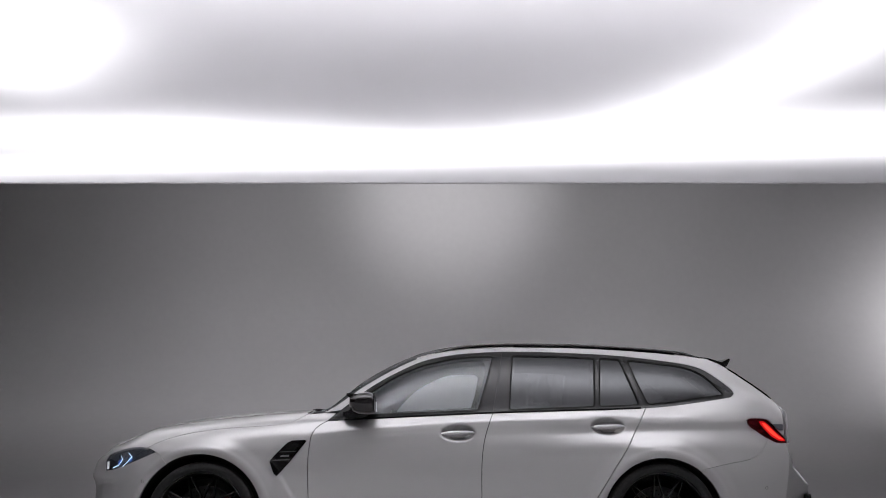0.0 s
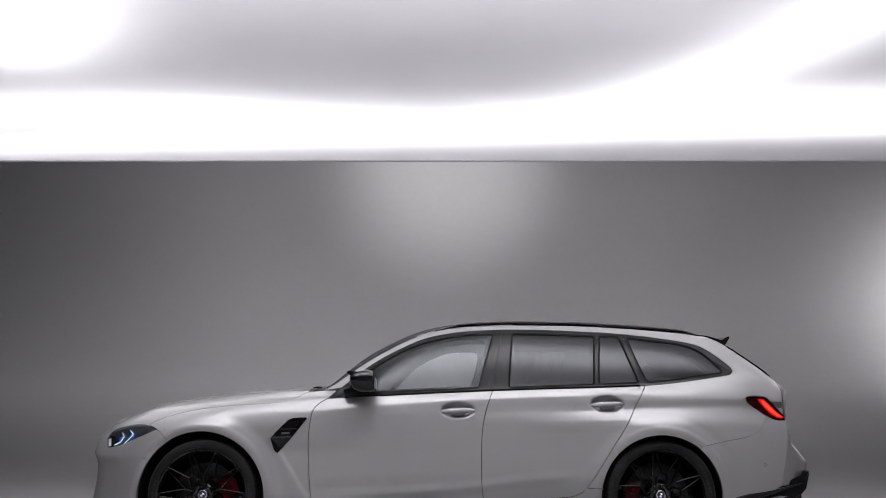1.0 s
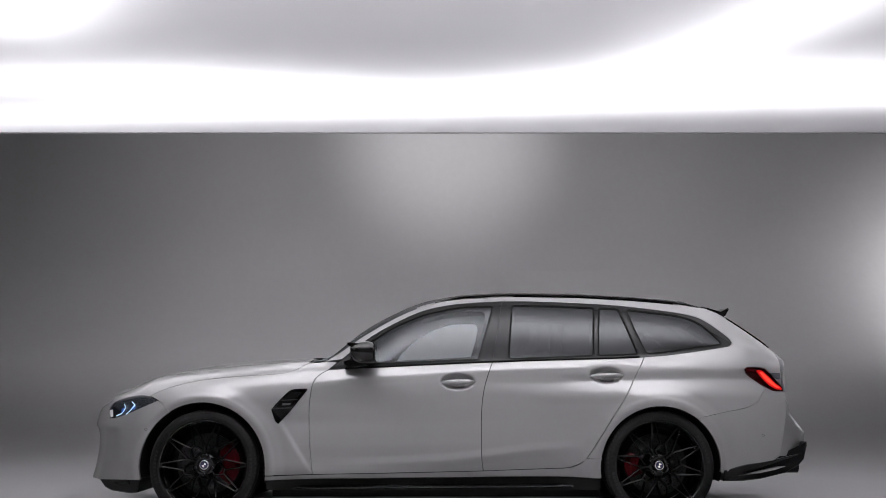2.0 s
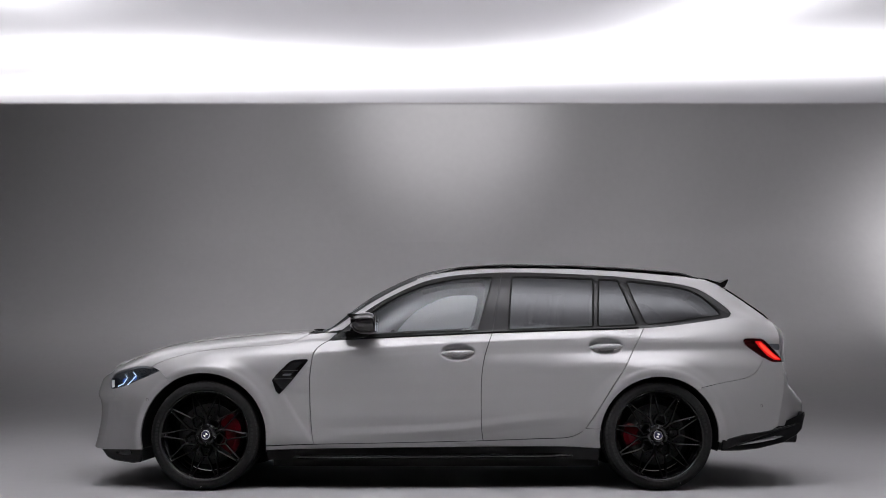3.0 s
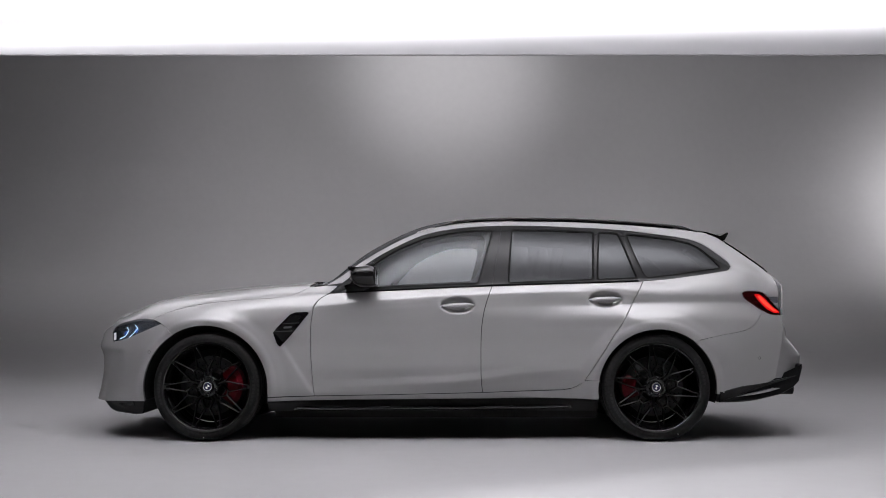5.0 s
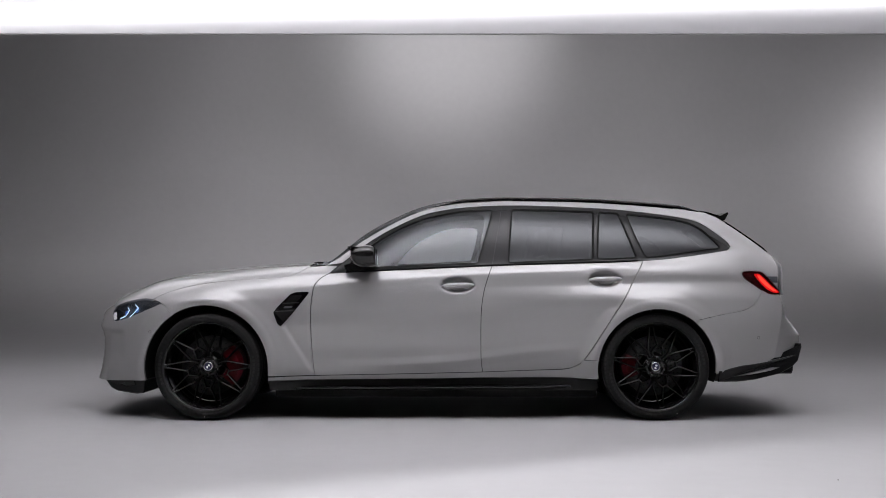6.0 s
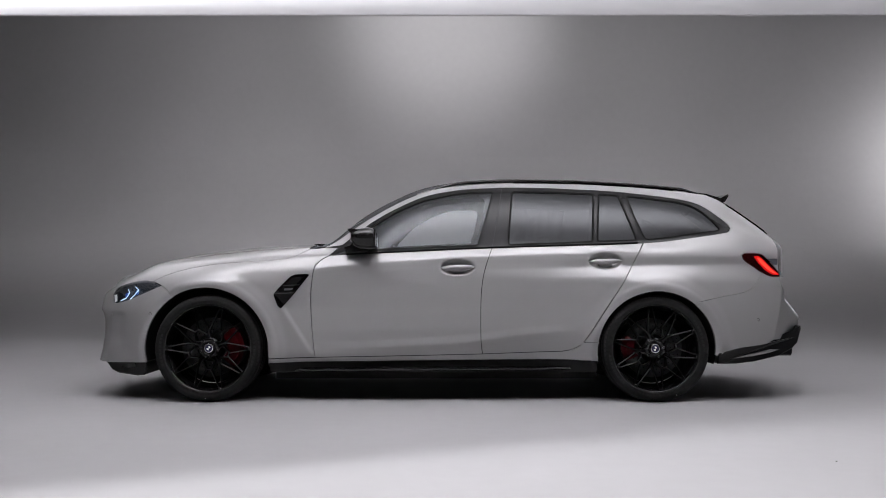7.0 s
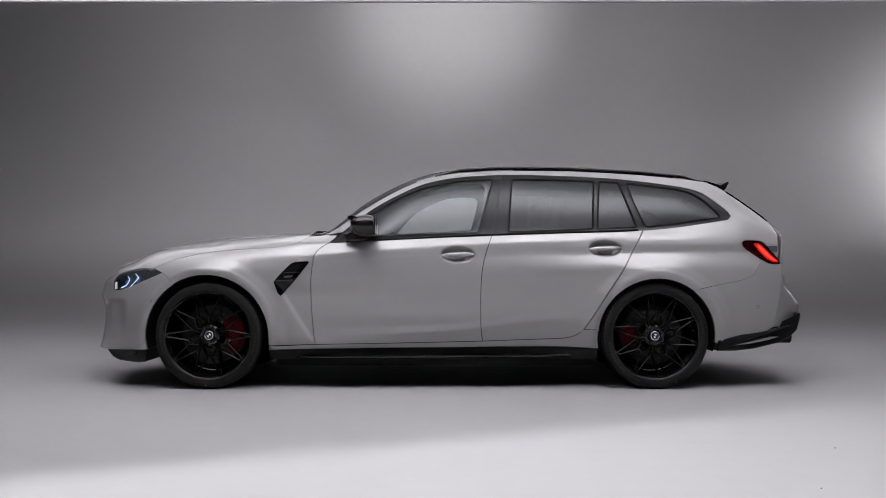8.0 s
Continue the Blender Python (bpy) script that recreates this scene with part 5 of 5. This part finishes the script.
        for k in range(6):
            z = 0.36 + 0.05 * k
            ends = [0.08, 0.16, 0.24]
            bm = bmesh.new()
            tube(bm, [(nose_x(s * y, z) - 0.004, s * y, z) for y in ends], [0.004] * 3, [0.006] * 3, 6)
            mesh_object("slat", bm, TRIM, grille)
        bm = bmesh.new()
        slab(bm, rounded([(-2.215, 0.245), (-2.235, 0.228), (-2.19, 0.178), (-2.14, 0.158), (-1.99, 0.146), (-1.925, 0.156), (-1.912, 0.242)], 0.01), flank(0.0), 0.30, s, 0.008)
        mesh_object("front_splitter", bm, SKIRT, bumper, "satin black front splitter")
        bm = bmesh.new()
        slab(bm, rounded([(-2.12, 0.212), (-2.00, 0.232), (-1.99, 0.205), (-2.06, 0.196)], 0.008), flank(0.004), 0.60, s)
        mesh_object("splitter_blade", bm, TRIM_GLOSS, bumper)

    # rear bumper and tailgate
    shell = Shell()
    for s in (-1, 1):
        corner = chain(bumper_r, tl_foot[24:], tail_low, rear_foot, arc(ARCH_R, -5, aR0, 30))
        add_side(shell, corner, s, cell=0.010, gap=0.0)
    rim = [(x, float(side_y(x, z)), z) for x, z in tail_low[::-1]]
    depth_r = lambda z: float(np.interp(z, [0.3, 0.42, 0.52, 0.60, 0.645, 0.70, 0.8], [0.295, 0.31, 0.295, 0.205, 0.14, 0.13, 0.06]))
    cap(shell, rim + [(2.20, 0.0005, 0.789)], depth_r, 1, power=4.0)
    rear = shell.make("rear_bumper", PAINT, car, "grey rear bumper")
    shell = Shell()
    rim = [(x, float(side_y(x, z)), z) for x, z in tail_up[::-1]]
    over = [(2.205 + 0.008 * (1 - k / 6), 0.60 * k / 6, float(deck_z(2.21, 0.6 * k / 6))) for k in range(5, -1, -1)]
    cap(shell, rim + over, lambda z: float(np.interp(z, [0.75, 0.82, 0.9, 1.0, 1.06, 1.1], [0.09, 0.09, 0.095, 0.10, 0.05, 0.012])), 1, power=7.0)
    shell.make("tailgate", PAINT, car, "grey tailgate")
    for s in (-1, 1):
        bm = bmesh.new()
        slab(bm, rounded([(1.768, 0.300), (1.83, 0.312), (1.93, 0.335), (2.13, 0.362), (2.29, 0.392), (2.314, 0.398), (2.342, 0.462), (2.356, 0.470), (2.362, 0.446), (2.334, 0.356), (2.29, 0.318), (2.20, 0.276), (2.02, 0.240), (1.90, 0.228), (1.765, 0.230)], 0.005), flank(0.004), 0.40, s, 0.005)
        mesh_object("rear_diffuser", bm, SKIRT, rear, "satin black rear diffuser")
        bm = bmesh.new()
        slab(bm, [(1.87, 0.262), (2.00, 0.290), (2.14, 0.318), (2.19, 0.316), (2.12, 0.296), (2.00, 0.276)], flank(0.008), 0.60, s)
        mesh_object("diffuser_inlay", bm, PAINT, rear)
        for k in (0.38, 0.50):
            bm = bmesh.new()
            bmesh.ops.create_cone(bm, cap_ends=True, segments=32, radius1=0.05, radius2=0.05, depth=0.16, matrix=pose(2.29, s * k, 0.30, 0, 90, 0))
            mesh_object("exhaust_pipe", bm, DARK_METAL, rear, "dark metal exhaust pipe")

    bm = bmesh.new()
    slab(bm, rounded([(2.02, 0.250), (2.02, 0.38), (2.31, 0.38), (2.335, 0.35), (2.315, 0.318), (2.20, 0.268)], 0.01), 0.398, -0.398, 1, 0.006)
    middle = mesh_object("diffuser_middle", bm, SKIRT, rear)
    for y in (-0.22, 0.0, 0.22):
        bm = bmesh.new()
        slab(bm, rounded([(2.10, 0.24), (2.12, 0.30), (2.33, 0.33), (2.34, 0.30), (2.22, 0.25)], 0.006), y + 0.008, y - 0.008, 1)
        mesh_object("diffuser_fin", bm, SKIRT, middle)

    # floor pan, cabin
    for b in ((-2.10, -1.95, -0.62, 0.62, 0.18, 0.66), (-1.95, -1.09, -0.51, 0.51, 0.18, 0.84), (-1.09, -0.80, -0.79, 0.79, 0.125, 0.86), (-0.80, 1.0, -0.79, 0.79, 0.125, 0.24),
              (1.0, 1.76, -0.51, 0.51, 0.20, 0.62), (1.76, 2.18, -0.70, 0.70, 0.26, 0.62)):
        bm = bmesh.new()
        box(bm, *b)
        mesh_object("floor_pan", bm, HOUSING, car, "black underbody")
    bm = bmesh.new()
    slab(bm, rounded([(-0.80, 0.55), (-0.80, 0.95), (-0.62, 0.965), (-0.42, 0.955), (-0.34, 0.90), (-0.36, 0.60)], 0.04), 0.76, -0.76, 1)
    bevel_edges(bm, 0.015)
    mesh_object("dashboard", bm, LINING, car, "dark grey dashboard")
    bm = bmesh.new()
    ring = 40
    for i in range(ring):
        a, b = 2 * math.pi * i / ring, 2 * math.pi * (i + 1) / ring
        m = pose(-0.27, -0.36, 0.83, 0, 65, 0)
        va = [m @ Vector(((0.185 + 0.015 * math.cos(k)) * math.cos(t), (0.185 + 0.015 * math.cos(k)) * math.sin(t), 0.015 * math.sin(k))) for t in (a, b) for k in [j * math.pi / 3 for j in range(6)]]
        vv = [bm.verts.new(q) for q in va]
        for j in range(6):
            bm.faces.new((vv[j], vv[(j + 1) % 6], vv[6 + (j + 1) % 6], vv[6 + j]))
    mesh_object("steering_wheel", bm, LINING, car, "dark steering wheel")
    for y in (-0.36, 0.36):
        bm = bmesh.new()
        slab(bm, rounded([(-0.05, 0.35), (-0.02, 0.52), (0.42, 0.50), (0.66, 1.06), (0.72, 1.06), (0.62, 0.42), (0.45, 0.34)], 0.05), y + 0.25, y - 0.25, 1)
        bevel_edges(bm, 0.03, 3)
        seat = mesh_object("front_seat", bm, LINING, car, "dark leather sports seat")
        bm = bmesh.new()
        slab(bm, rounded([(0.63, 1.06), (0.66, 1.24), (0.72, 1.25), (0.735, 1.06)], 0.025), y + 0.13, y - 0.13, 1)
        bevel_edges(bm, 0.02, 3)
        mesh_object("headrest", bm, LINING, seat)
    bm = bmesh.new()
    slab(bm, rounded([(0.95, 0.35), (0.98, 0.55), (1.36, 0.55), (1.55, 1.02), (1.64, 1.02), (1.60, 0.40)], 0.05), 0.62, -0.62, 1)
    bevel_edges(bm, 0.03, 3)
    mesh_object("rear_bench", bm, LINING, car, "dark leather rear bench")

    # wheels
    front = build_wheel(car)
    front.location = (XF, -0.793, HUB_F)
    others = [(XR, -0.793, HUB_R, 0, -25), (XF, 0.793, HUB_F, 180, 0), (XR, 0.793, HUB_R, 180, 0)]
    made = [front]
    for x, y, z, turn, spin in others:
        w = copy_thing(front, pose(x, y, z, 0, 0, turn) @ Matrix.Rotation(radians(spin), 4, "Y"))
        made.append(w)
    for w, middle, spread, r0, r1 in ((made[0], 2, 40, 0.105, 0.222), (made[1], 180 - 25, 24, 0.115, 0.215), (made[2], 182, 40, 0.105, 0.222), (made[3], 0, 24, 0.115, 0.215)):
        build_caliper(w, middle, spread, r0, r1)
    car.location = (0, CAR_Y, LIFT)
    return car


build_car()


def build_grit():
    """Two tiny dark flecks on the bare floor."""
    for x, y, r in ((1.72, 4.233, 0.0042), (1.363, 3.48, 0.0034)):
        bm = bmesh.new()
        bmesh.ops.create_icosphere(bm, subdivisions=1, radius=r)
        for v in bm.verts:
            v.co = Vector((v.co.x * 1.3, v.co.y, max(v.co.z, -0.2 * r) * 0.6 + 0.12 * r)) * random.uniform(0.85, 1.1)
        low = min(v.co.z for v in bm.verts)
        for v in bm.verts:
            v.co.z -= low
        ob = mesh_object("grit", bm, GRIT)
        ob.location = (x, y, 0.0)
        tagged(ob, "tiny dark fleck of grit on the pale floor", "grit", "flecks on the floor")


build_grit()
